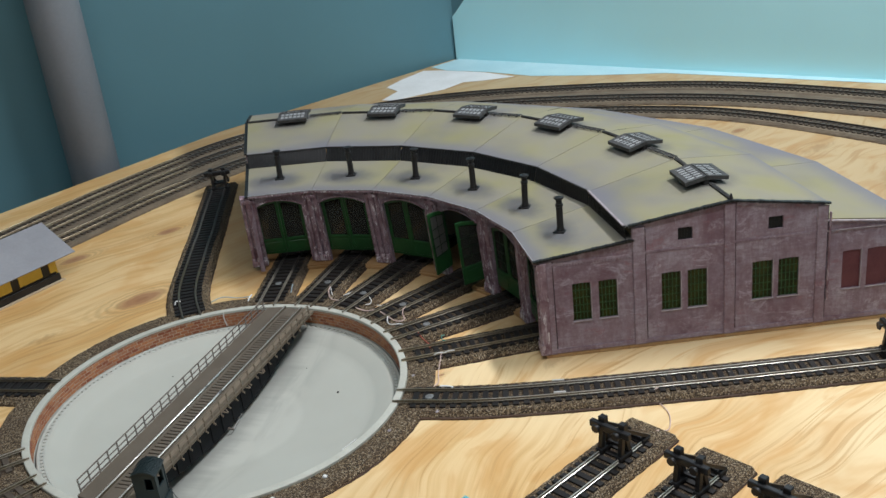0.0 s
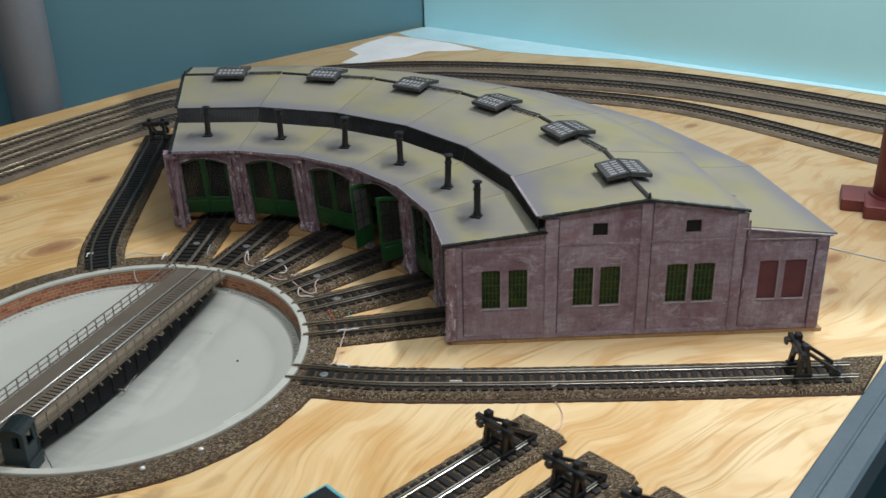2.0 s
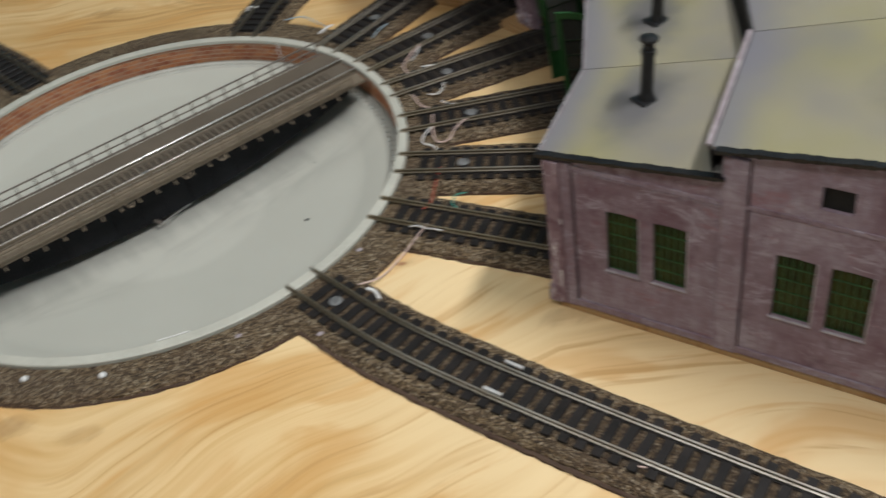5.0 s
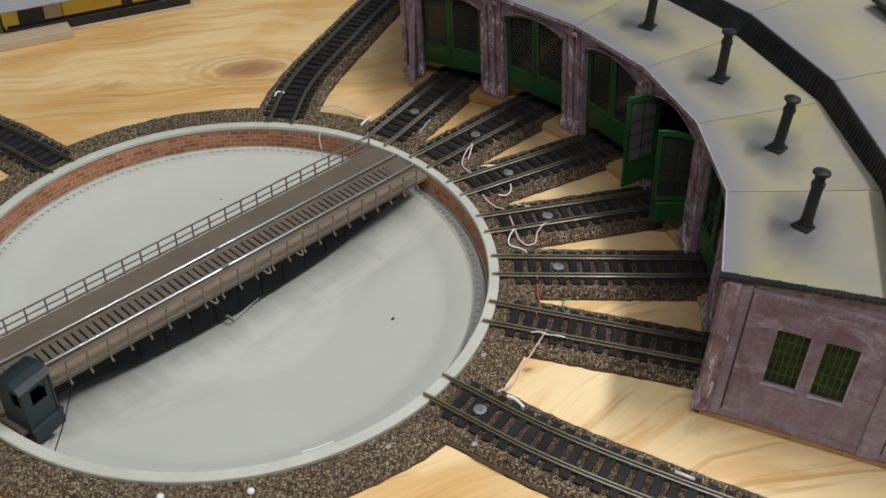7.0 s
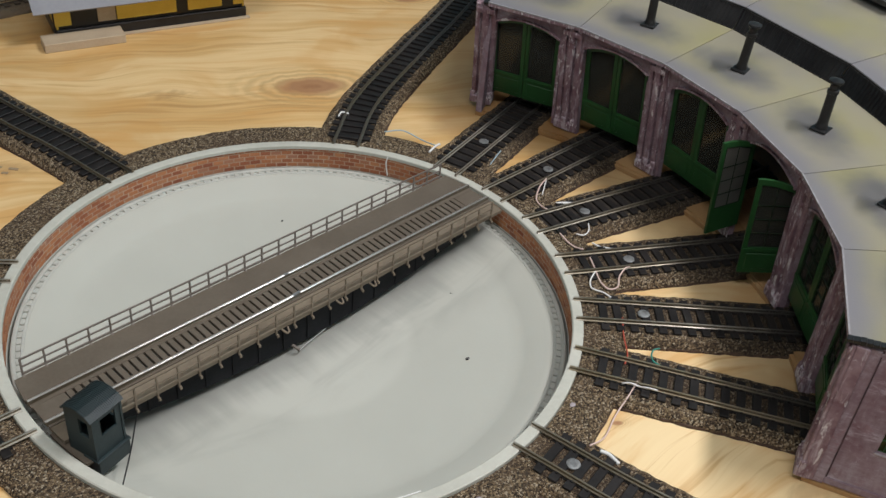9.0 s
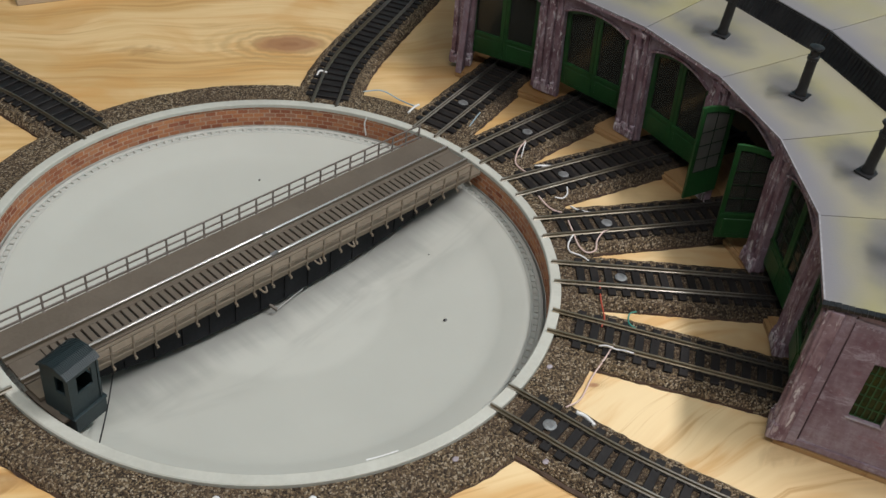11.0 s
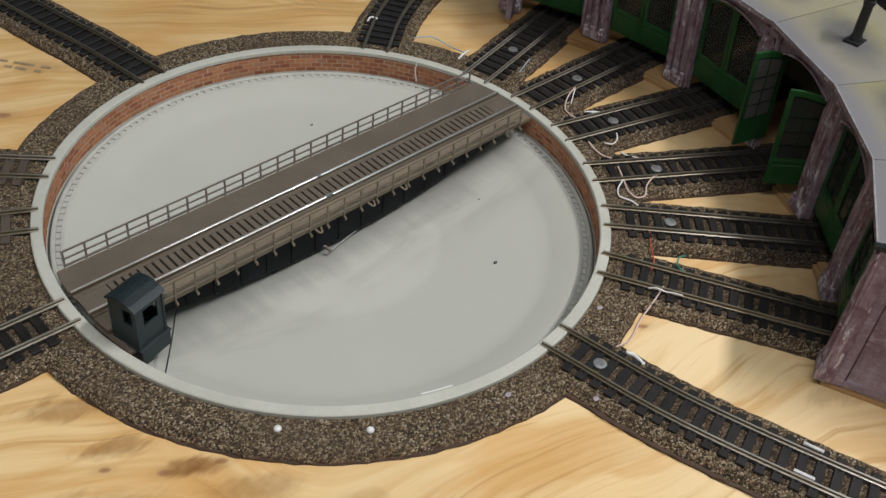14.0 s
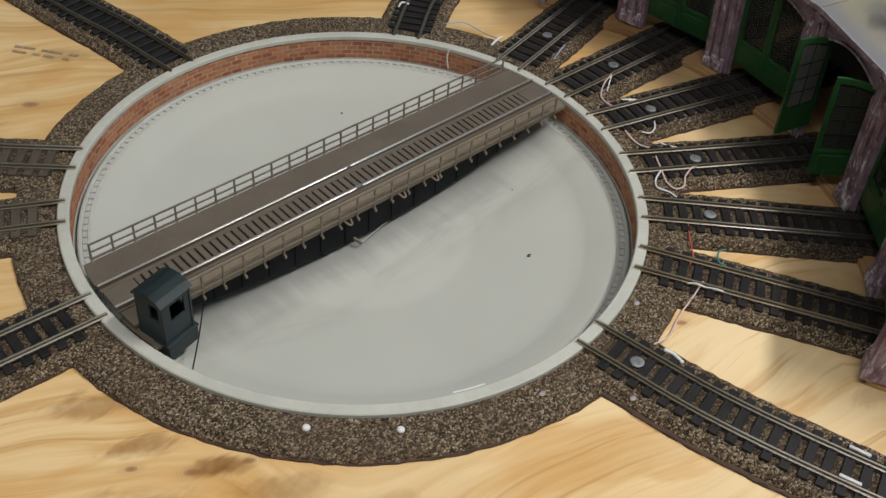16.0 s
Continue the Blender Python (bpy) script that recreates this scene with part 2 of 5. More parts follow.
    streaks = n.noise(1.0, 4, 0.6, flame.outputs[0], 1.4)
    c = n.mix(n.math("MULTIPLY", n.step(streaks, 0.52, 0.68), 0.58), c, tuple(v * k for v, k in zip(mid, (0.95, 0.80, 0.62))))
    figure = n.add("ShaderNodeCombineXYZ")
    n.to(n.math("MULTIPLY", x, 8.0), figure.inputs[0])
    n.to(n.math("MULTIPLY", y, 17.0), figure.inputs[1])
    blotch = n.noise(1.0, 3, 0.5, figure.outputs[0], 1.8)
    c = n.mix(n.math("MULTIPLY", n.step(blotch, 0.50, 0.66), 0.45), c, tuple(v * k for v, k in zip(mid, (0.92, 0.76, 0.55))))
    veins = n.add("ShaderNodeCombineXYZ")
    n.to(n.math("MULTIPLY", x, 5.0), veins.inputs[0])
    n.to(n.math("MULTIPLY", y, 105.0), veins.inputs[1])
    vein = n.noise(1.0, 3, 0.6, veins.outputs[0], 0.9)
    c = n.mix(n.math("MULTIPLY", n.step(vein, 0.57, 0.68), 0.52), c, tuple(v * k for v, k in zip(mid, (0.74, 0.62, 0.48))))
    if spots is not None:
        ring = n.math("SINE", n.math("MULTIPLY", spots, 14.0))
        near = n.math("MULTIPLY", n.math("SUBTRACT", 1.0, n.step(spots, 1.0, 3.2)), n.math("MULTIPLY_ADD", ring, 0.26, 0.30))
        c = n.mix(near, c, tuple(v * 0.6 for v in mid))
        c = n.mix(n.math("MULTIPLY", n.math("SUBTRACT", 1.0, n.step(spots, 0.6, 1.25)), 0.8), c, (0.34, 0.165, 0.085))
        c = n.mix(n.math("MULTIPLY", n.math("SUBTRACT", 1.0, n.step(spots, 0.15, 0.5)), 0.4), c, (0.24, 0.10, 0.045))
    pitch = None
    lick = n.noise(1.0, 4, 0.6, n.mapped(turn, (28.0, 85.0, 1.0)), 0.8) if smudges else None
    for kx, ky, size, strength in smudges:
        c0, s0 = math.cos(radians(turn)), math.sin(radians(turn))
        u, v = (kx * c0 - ky * s0) * MM, (kx * s0 + ky * c0) * MM
        du = n.math("MULTIPLY", n.math("SUBTRACT", n.part_of(0, base), u), 1 / (size * MM))
        dv = n.math("MULTIPLY", n.math("SUBTRACT", n.part_of(1, base), v), 2.6 / (size * MM))
        d = n.math("SQRT", n.math("ADD", n.math("MULTIPLY", du, du), n.math("MULTIPLY", dv, dv)))
        d = n.math("ADD", d, n.math("MULTIPLY_ADD", lick, 2.0, -1.0))
        f = n.math("MULTIPLY", n.math("SUBTRACT", 1.0, n.step(d, 0.3, 0.95)), strength)
        pitch = f if pitch is None else n.math("MAXIMUM", pitch, f)
    if pitch is not None:
        mottle = n.math("MULTIPLY_ADD", n.noise(150.0, 3, 0.6), 0.9, 0.45)
        c = n.mix(n.math("MINIMUM", n.math("MULTIPLY", pitch, mottle), 1.0), c, (0.25, 0.115, 0.034))
    if spots is not None:
        # by the doors the plywood is tinted for soot and the roundhouse's shadow together
        c = n.mix(n.math("MULTIPLY", soot_and_shade(n), 0.52), c, (0.19, 0.100, 0.038))
    n.colour(c).bump(fine, 0.25, 0.0003)
    n.gloss(n.math("MULTIPLY_ADD", fine, 0.25, 0.36))
    return n.mat


def cork_material(name, dirt=0.0):
    n = Nodes(name, 0.9, 0.0, 0.2)
    v = n.cells(1250.0)
    w = n.cells(1900.0)
    grain = n.add("ShaderNodeSeparateColor")
    n.to(v.outputs["Color"], grain.inputs[0])
    c = n.ramp(grain.outputs[0], (0.0, (0.024, 0.018, 0.014)), (0.3, (0.076, 0.056, 0.038)), (0.60, (0.166, 0.117, 0.070)), (0.82, (0.30, 0.222, 0.130)), (0.96, (0.46, 0.385, 0.28)))
    tint = n.noise(22.0, 3)
    c = n.mix(n.math("MULTIPLY", n.step(tint, 0.4, 0.7), 0.4), c, (0.10, 0.068, 0.048))
    # darkens the cork colour for the shade between sleepers
    if dirt:
        c = n.mix(n.math("MULTIPLY_ADD", n.step(n.noise(35.0, 3), 0.3, 0.7), 0.2, dirt - 0.1), c, (0.045, 0.031, 0.022))
    c = n.mix(n.math("MULTIPLY", soot_and_shade(n), 0.68), c, (0.022, 0.018, 0.015))
    h = n.math("ADD", n.math("MULTIPLY", v.outputs["Distance"], -1.0), n.math("MULTIPLY", w.outputs["Distance"], -0.35))
    n.colour(c).bump(h, 0.9, 0.0014)
    return n.mat


def roof_material(name, reach, wide, edge_axis_low, edge_axis_high, both=False, middle=0.0, drift=0.0):
    """Cream card roof with yellow patches, sprayed soot round the origin and a grey lower edge."""
    n = Nodes(name, 0.75, 0.0, 0.2)
    patch = n.noise(16.0, 3, 0.5, shift=True)
    c = n.ramp(patch, (0.30, (0.262, 0.245, 0.197)), (0.50, (0.275, 0.255, 0.168)), (0.70, (0.268, 0.250, 0.118)))
    grime = n.noise(11.0, 3, 0.5, shift=True)
    c = n.mix(n.math("MULTIPLY", n.step(grime, 0.46, 0.77), 0.8), c, (0.175, 0.168, 0.190))
    d = n.vector("LENGTH", n.mapped(0, (1 / reach, 1 / wide, 0.0), (0.0, -drift / wide, 0.0)))
    d = n.math("ADD", d, n.math("MULTIPLY_ADD", n.noise(60.0, 2, shift=True), 0.5, -0.25))
    c = n.mix(n.math("MULTIPLY", n.math("SUBTRACT", 1.0, n.step(d, 0.22, 1.0)), 0.84), c, (0.105, 0.105, 0.120))
    x = n.math("SUBTRACT", n.part_of(0), middle)
    edge = n.math("ADD", n.math("ABSOLUTE", x) if both else x, n.math("MULTIPLY_ADD", n.noise(30.0, 2, shift=True), 0.014, -0.007))
    c = n.mix(n.math("MULTIPLY", n.step(edge, edge_axis_low, edge_axis_high), 0.8), c, (0.17, 0.168, 0.20))
    n.colour(c).bump(n.noise(900.0, 3), 0.25, 0.0003)
    return n.mat


def wall_material(name, a, b, chalk, course=3.0):
    """Painted moulded brickwork in dull purple with a pale chalky wash. Courses run along x (or y) and z."""
    n = Nodes(name, 0.8, 0.0, 0.25)
    tone = n.noise(17.0, 5, 0.7, shift=True)
    c = n.mix(n.step(tone, 0.30, 0.72), a, b)
    wash = n.noise(1.0, 6, 0.75, n.mapped(0, (30.0, 30.0, 22.0)), 0.3, shift=True)
    brushed = n.noise(1.0, 5, 0.75, n.mapped(0, (90.0, 90.0, 330.0)), 0.3, shift=True)
    runs = n.noise(1.0, 4, 0.7, n.mapped(0, (330.0, 330.0, 70.0)), 0.3, shift=True)
    stroke = n.math("ADD", n.math("MULTIPLY", n.step(brushed, 0.30, 0.72), 0.55), n.math("MULTIPLY", n.step(runs, 0.35, 0.72), 0.45))
    f = n.math("MULTIPLY", n.step(wash, 0.26, 0.74), n.math("MULTIPLY_ADD", stroke, 0.75, 0.22))
    c = n.mix(n.math("MULTIPLY", f, 1.0), c, chalk)
    speck = n.noise(420.0, 4, 0.75, shift=True)
    c = n.mix(n.math("MULTIPLY", n.step(speck, 0.56, 0.72), 0.30), c, chalk)
    dark = n.noise(1.0, 4, 0.65, n.mapped(0, (48.0, 48.0, 75.0)), 0.5, shift=True)
    c = n.mix(n.math("MULTIPLY", n.step(dark, 0.56, 0.74), 0.45), c, tuple(v * 0.66 for v in a))
    rubbed = n.noise(1.0, 6, 0.8, n.mapped(0, (38.0, 38.0, 62.0)), 0.9, shift=True)
    c = n.mix(n.math("MULTIPLY", n.step(rubbed, 0.53, 0.66), 0.55), c, tuple(v * 1.12 for v in chalk))
    rosy = n.noise(1.0, 5, 0.75, n.mapped(0, (55.0, 55.0, 110.0)), 0.7, shift=True)
    c = n.mix(n.math("MULTIPLY", n.step(rosy, 0.57, 0.68), 0.5), c, (0.27, 0.115, 0.135))
    xyz = n.add("ShaderNodeSeparateXYZ")
    n.to(n.coords, xyz.inputs[0])
    comb = n.add("ShaderNodeCombineXYZ")
    n.to(n.math("ADD", xyz.outputs[0], xyz.outputs[1]), comb.inputs[0])
    n.to(xyz.outputs[2], comb.inputs[1])
    brick = n.add("ShaderNodeTexBrick", Scale=1.0, Mortar_Size=0.00022, Brick_Width=course * MM, Row_Height=course * 0.38 * MM)
    n.to(comb.outputs[0], brick.inputs["Vector"])
    h = n.math("ADD", n.math("MULTIPLY", brick.outputs["Fac"], -0.6), n.math("MULTIPLY", n.noise(400.0, 3), 0.6))
    n.colour(c).bump(h, 0.7, 0.0004)
    return n.mat


def stone_material(name, worn=0.0):
    """Dull purple moulded pillars with runs of chalky white where the paint has rubbed off."""
    n = Nodes(name, 0.8, 0.0, 0.25)
    tone = n.noise(70.0, 4, 0.6, shift=True)
    c = n.mix(n.step(tone, 0.35, 0.65), (0.155, 0.085, 0.104), (0.29, 0.205, 0.235))
    run = n.noise(1.0, 5, 0.7, n.mapped(0, (300.0, 300.0, 60.0)), 1.0, shift=True)
    c = n.mix(n.math("MULTIPLY", n.step(run, 0.50 - worn, 0.66 - worn), 0.72), c, (0.52, 0.46, 0.50))
    chip = n.noise(1.0, 3, 0.7, n.mapped(0, (260.0, 260.0, 90.0)), 0.5, shift=True)
    c = n.mix(n.math("MULTIPLY", n.step(chip, 0.58 - worn, 0.66 - worn), 0.85), c, (0.68, 0.64, 0.66))
    n.colour(c).bump(n.noise(500.0, 4, 0.65), 0.8, 0.0006)
    return n.mat


def rail_material(name, polish, rough, worn=0.6):
    """Nickel rail: polished head, tarnished brown sides."""
    n = Nodes(name, 0.28, 0.75, 0.5)
    up = n.math("ABSOLUTE", n.part_of(2, n.add("ShaderNodeNewGeometry").outputs["Normal"]))
    wear = n.noise(22.0, 4, 0.65)
    head = n.step(up, 0.35, 0.6)
    c = n.mix(head, (0.20, 0.168, 0.122), polish)
    c = n.mix(n.math("MULTIPLY", n.step(wear, 0.42, 0.66), worn), c, (0.27, 0.225, 0.16))
    reach = n.vector("LENGTH", n.coords)
    handled = n.math("MULTIPLY", n.step(reach, 0.150, 0.160), n.math("SUBTRACT", 1.0, n.step(reach, 0.27, 0.33)))
    c = n.mix(n.math("MULTIPLY", handled, n.math("MULTIPLY_ADD", n.step(n.noise(5.0, 2), 0.42, 0.62), 0.45, 0.42)), c, (0.19, 0.16, 0.105))
    soot = soot_and_shade(n, 0.184, 0.240)
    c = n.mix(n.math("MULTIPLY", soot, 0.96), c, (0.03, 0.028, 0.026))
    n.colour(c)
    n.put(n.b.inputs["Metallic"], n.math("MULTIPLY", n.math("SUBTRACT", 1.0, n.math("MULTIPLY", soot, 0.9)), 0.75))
    n.gloss(n.math("SUBTRACT", rough, n.math("MULTIPLY", head, n.math("MULTIPLY_ADD", wear, -0.2, 0.32))))
    return n.mat


def wall_paint(name, colour):
    n = Nodes(name, 0.55, 0.0, 0.3)
    roll = n.noise(3.0, 3, 0.5)
    n.colour(n.mix(n.step(roll, 0.3, 0.7), tuple(v * 0.93 for v in colour), colour)).bump(n.noise(350.0, 3), 0.15, 0.0005)
    return n.mat


def pit_floor_material():
    """Grey sprayed card: a paler disc in the middle, the bridge's shade painted along it."""
    n = Nodes("grey_pit_floor", 0.55, 0.0, 0.35)
    r = n.vector("LENGTH", n.mapped(0, (1, 1, 0)))
    warp = n.math("MULTIPLY_ADD", n.noise(9.0, 2), 0.012, -0.006)
    disc = n.math("SUBTRACT", 1.0, n.step(n.math("ADD", r, warp), 0.060, 0.068))
    c = n.mix(n.noise(18.0, 3), (0.445, 0.45, 0.40), (0.50, 0.505, 0.45))
    c = n.mix(n.math("MULTIPLY", disc, 0.4), c, (0.58, 0.585, 0.525))
    # dark streaks along the bridge: its shadow put into the floor colour
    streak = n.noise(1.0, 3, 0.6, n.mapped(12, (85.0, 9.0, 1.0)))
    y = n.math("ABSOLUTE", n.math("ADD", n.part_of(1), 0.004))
    bridge_shade = n.math("SUBTRACT", 1.0, n.step(n.math("ADD", y, n.math("MULTIPLY", streak, 0.030)), 0.018, 0.044))
    c = n.mix(n.math("MULTIPLY", bridge_shade, 0.45), c, (0.13, 0.13, 0.13))
    # grey wisps on the bridge's near side: more of its shade, painted in
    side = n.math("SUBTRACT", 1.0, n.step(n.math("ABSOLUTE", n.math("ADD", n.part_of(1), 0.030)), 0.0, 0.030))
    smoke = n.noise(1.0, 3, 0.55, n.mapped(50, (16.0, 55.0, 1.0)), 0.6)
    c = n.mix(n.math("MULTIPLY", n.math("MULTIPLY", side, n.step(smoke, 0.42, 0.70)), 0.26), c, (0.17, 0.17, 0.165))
    n.colour(c).bump(n.noise(500.0, 3), 0.12, 0.0003)
    n.gloss(n.math("MULTIPLY_ADD", n.noise(30.0, 3), 0.25, 0.38))
    return n.mat


def glass_material(name, tint, rough=0.12, clear=0.9):
    n = Nodes(name, rough, 0.0, 0.5)
    n.b.inputs["Transmission Weight"].default_value = clear
    n.b.inputs["IOR"].default_value = 1.3
    dirt = n.noise(120.0, 3, shift=True)
    n.colour(n.mix(dirt, tint, tuple(v * 0.6 for v in tint)))
    return n.mat


KNOTS = [(161, 186, 25), (245, 332, 16), (352, -543, 12), (285, -543, 9), (792, -285, 26), (331, 262, 14), (-167, -96, 3.2), (-185, -79, 2.5), (62, -173, 3), (81, -174, 2.5), (-146, -106, 3), (707, -371, 12), (-101, 179, 5), (420, -640, 14)]
SMUDGES = [(-156, -101, 17, 0.95), (-183, -40, 26, 0.6), (-175, -72, 20, 0.6), (-143, -126, 26, 0.5), (-196, -95, 34, 0.4), (-112, -160, 18, 0.25), (100, -263, 22, 0.3), (-60, 215, 26, 0.4), (-140, 185, 30, 0.35), (70, 235, 26, 0.35), (640, -470, 30, 0.35)]
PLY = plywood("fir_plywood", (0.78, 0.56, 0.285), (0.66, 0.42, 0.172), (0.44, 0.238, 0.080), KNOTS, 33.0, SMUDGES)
STRIP_WOOD = plywood("stained_base_wood", (0.36, 0.21, 0.09), (0.27, 0.155, 0.064), (0.17, 0.095, 0.040), (), -60.0)
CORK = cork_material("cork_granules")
SHADED_CORK = cork_material("shaded_cork_granules", 0.5)
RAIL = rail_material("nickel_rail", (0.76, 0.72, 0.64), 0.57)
BRIDGE_RAIL = rail_material("polished_bridge_rail", (0.92, 0.90, 0.86), 0.55, 0.25)
SOOTY_RAIL = rail_material("sooty_rail", (0.17, 0.16, 0.15), 0.6)
OLD_RAIL = rail_material("tarnished_rail", (0.58, 0.48, 0.33), 0.55)
SLEEPER = paint("black_sleeper_plastic", (0.006, 0.0055, 0.0055), (0.022, 0.019, 0.018), 0.55, 0, 90, spec=0.3)
WEB = paint("dusty_track_web", (0.009, 0.008, 0.0075), (0.050, 0.038, 0.029), 0.65, 0, 260, 1100, 0.9)
UNDERLAY = paint("dark_red_brown_underlay", (0.050, 0.030, 0.021), (0.090, 0.058, 0.040), 0.9, 0, 120, 1200, 0.8)
BROWN_SLEEPER = paint("dusty_sleeper_plastic", (0.052, 0.041, 0.031), (0.100, 0.079, 0.060), 0.75, 0, 90)
RIM = paint("pale_grey_rim", (0.43, 0.43, 0.375), (0.53, 0.53, 0.465), 0.6, 0, 45, 500)
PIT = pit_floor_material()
RACK = paint("grey_rack_plastic", (0.40, 0.41, 0.375), (0.50, 0.51, 0.465), 0.5, 0, 80)
MORTAR = paint("pale_mortar", (0.36, 0.235, 0.165), (0.58, 0.43, 0.32), 0.85, 0, 60)
DECK = paint("brown_bridge_deck", (0.105, 0.085, 0.064), (0.14, 0.115, 0.088), 0.62, 0, 40, 600)
TIMBER = paint("tan_bridge_timber", (0.150, 0.120, 0.086), (0.215, 0.172, 0.124), 0.65, 0, 50, 500)
RAILING = paint("grey_brown_railing", (0.15, 0.13, 0.11), (0.22, 0.19, 0.165), 0.6, 0, 60)
GIRDER = paint("black_girder", (0.008, 0.009, 0.011), (0.02, 0.021, 0.024), 0.7, 0, 60, spec=0.15)
CAB = paint("dark_green_cab", (0.013, 0.023, 0.026), (0.026, 0.041, 0.044), 0.5, 0, 60)
BLACK = paint("black_plastic", (0.008, 0.008, 0.009), (0.02, 0.02, 0.021), 0.4, 0, 90)
DARK = paint("dark_void", (0.006, 0.006, 0.006), (0.012, 0.012, 0.012), 0.8, 0, 60)
DARKGREEN = paint("dark_green_glazing_bar", (0.005, 0.016, 0.007), (0.010, 0.026, 0.012), 0.5, 0, 80)
GREEN = paint("green_door_paint", (0.011, 0.048, 0.014), (0.019, 0.080, 0.023), 0.36, 0, 50)
PURPLE = wall_material("purple_moulded_brick", (0.150, 0.078, 0.098), (0.215, 0.138, 0.168), (0.45, 0.41, 0.47))
STONE = stone_material("purple_pillar_stone")
CHALK = stone_material("chalky_pillar_foot", 0.04)
JOINT = paint("dark_purple_joint", (0.035, 0.024, 0.028), (0.10, 0.06, 0.072), 0.85, 0, 120)
TRIM = paint("chalky_window_trim", (0.24, 0.19, 0.21), (0.45, 0.41, 0.43), 0.8, 0, 140)
REDBOARD = paint("dull_red_board", (0.095, 0.026, 0.032), (0.135, 0.044, 0.050), 0.7, 0, 90)
CARD = paint("grey_card_edge", (0.16, 0.15, 0.16), (0.34, 0.33, 0.34), 0.8, 0, 160)
WORNBLACK = paint("worn_black_plastic", (0.028, 0.028, 0.030), (0.082, 0.080, 0.078), 0.65, 0, 200)
SOOT = paint("sooty_black_roof_trim", (0.014, 0.014, 0.015), (0.045, 0.042, 0.040), 0.7, 0, 200)
LOW_ROOF = roof_material("sooted_lower_roof", 0.022, 0.042, 0.022, 0.043, True, 0.0125, 0.007)
HIGH_ROOF = roof_material("sooted_upper_roof", 0.040, 0.038, 0.060, 0.084, True)
BACK_ROOF = roof_material("sooted_back_roof", 0.004, 0.004, 0.020, 0.055)
PANE = glass_material("dusty_door_glass", (0.10, 0.105, 0.09), 0.10, 0.72)
# dusty pane of an open leaf, paler also for the light it catches
DUSTY_LIT_PANE = glass_material("dusty_lit_door_glass", (0.15, 0.15, 0.138), 0.35, 0.4)
SKYPANE = paint("pale_skylight_pane", (0.22, 0.225, 0.23), (0.36, 0.365, 0.365), 0.3, 0, 140)
BRIGHT = paint("bright_tin", (0.52, 0.52, 0.51), (0.70, 0.70, 0.69), 0.4, 0.4, 200)
STEEL = paint("zinc_screw", (0.15, 0.155, 0.155), (0.32, 0.33, 0.33), 0.6, 0.6, 300)
WHITE = paint("white_plastic", (0.70, 0.70, 0.68), (0.80, 0.80, 0.78), 0.45, 0, 200)
PEARL = paint("pearly_bead", (0.62, 0.62, 0.61), (0.78, 0.78, 0.76), 0.2, 0.0, 300, spec=0.6)
RED_WIRE = paint("red_wire", (0.38, 0.06, 0.04), (0.45, 0.10, 0.06), 0.4, 0, 200)
PINK_WIRE = paint("pale_pink_wire", (0.62, 0.45, 0.40), (0.70, 0.55, 0.50), 0.4, 0, 200)
TEAL_WIRE = paint("teal_wire", (0.03, 0.22, 0.18), (0.05, 0.28, 0.22), 0.4, 0, 200)
BLUE_WIRE = paint("pale_blue_wire", (0.30, 0.42, 0.50), (0.38, 0.50, 0.56), 0.4, 0, 200)
SKYBLUE = wall_paint("sky_blue_backdrop_paint", (0.50, 0.86, 0.92))
TEAL = wall_paint("dull_teal_wall_paint", (0.104, 0.218, 0.258))
CEILING = wall_paint("white_ceiling_paint", (0.75, 0.75, 0.72))
# unseen walls, kept white so that they throw fill light back on the layout
ROOM = wall_paint("white_room_paint", (0.74, 0.74, 0.72))
CARPET = wall_paint("dark_room_carpet", (0.02, 0.02, 0.022))
BALLAST = paint("dusty_brown_ballast", (0.10, 0.078, 0.055), (0.19, 0.15, 0.105), 0.85, 0, 30, 900, 0.8)
TABLEPAINT = paint("pale_blue_table_paint", (0.40, 0.62, 0.68), (0.52, 0.72, 0.77), 0.6, 0, 20, 300)
PLASTER = paint("white_plaster_skim", (0.66, 0.66, 0.65), (0.78, 0.78, 0.78), 0.8, 0, 18, 250)
FASCIA = paint("slate_blue_fascia", (0.075, 0.105, 0.125), (0.105, 0.14, 0.165), 0.5, 0, 12, 200)
PIPE = paint("grey_pipe", (0.185, 0.20, 0.225), (0.225, 0.24, 0.265), 0.55, 0, 6, 200)
GREYROOF = paint("grey_station_roof", (0.24, 0.24, 0.26), (0.30, 0.30, 0.32), 0.6, 0, 20, 400)
YELLOW = paint("yellow_station_panel", (0.62, 0.42, 0.05), (0.74, 0.52, 0.08), 0.55, 0, 40)
OXIDE = paint("oxide_red_plastic", (0.13, 0.028, 0.028), (0.19, 0.05, 0.045), 0.5, 0, 30)
TAN = paint("tan_card", (0.40, 0.31, 0.21), (0.50, 0.40, 0.28), 0.75, 0, 30)
CYAN = paint("cyan_trim", (0.10, 0.36, 0.40), (0.14, 0.44, 0.48), 0.45, 0, 60)
INK = paint("faded_stamp_ink", (0.24, 0.18, 0.12), (0.46, 0.33, 0.18), 0.8, 0, 60)


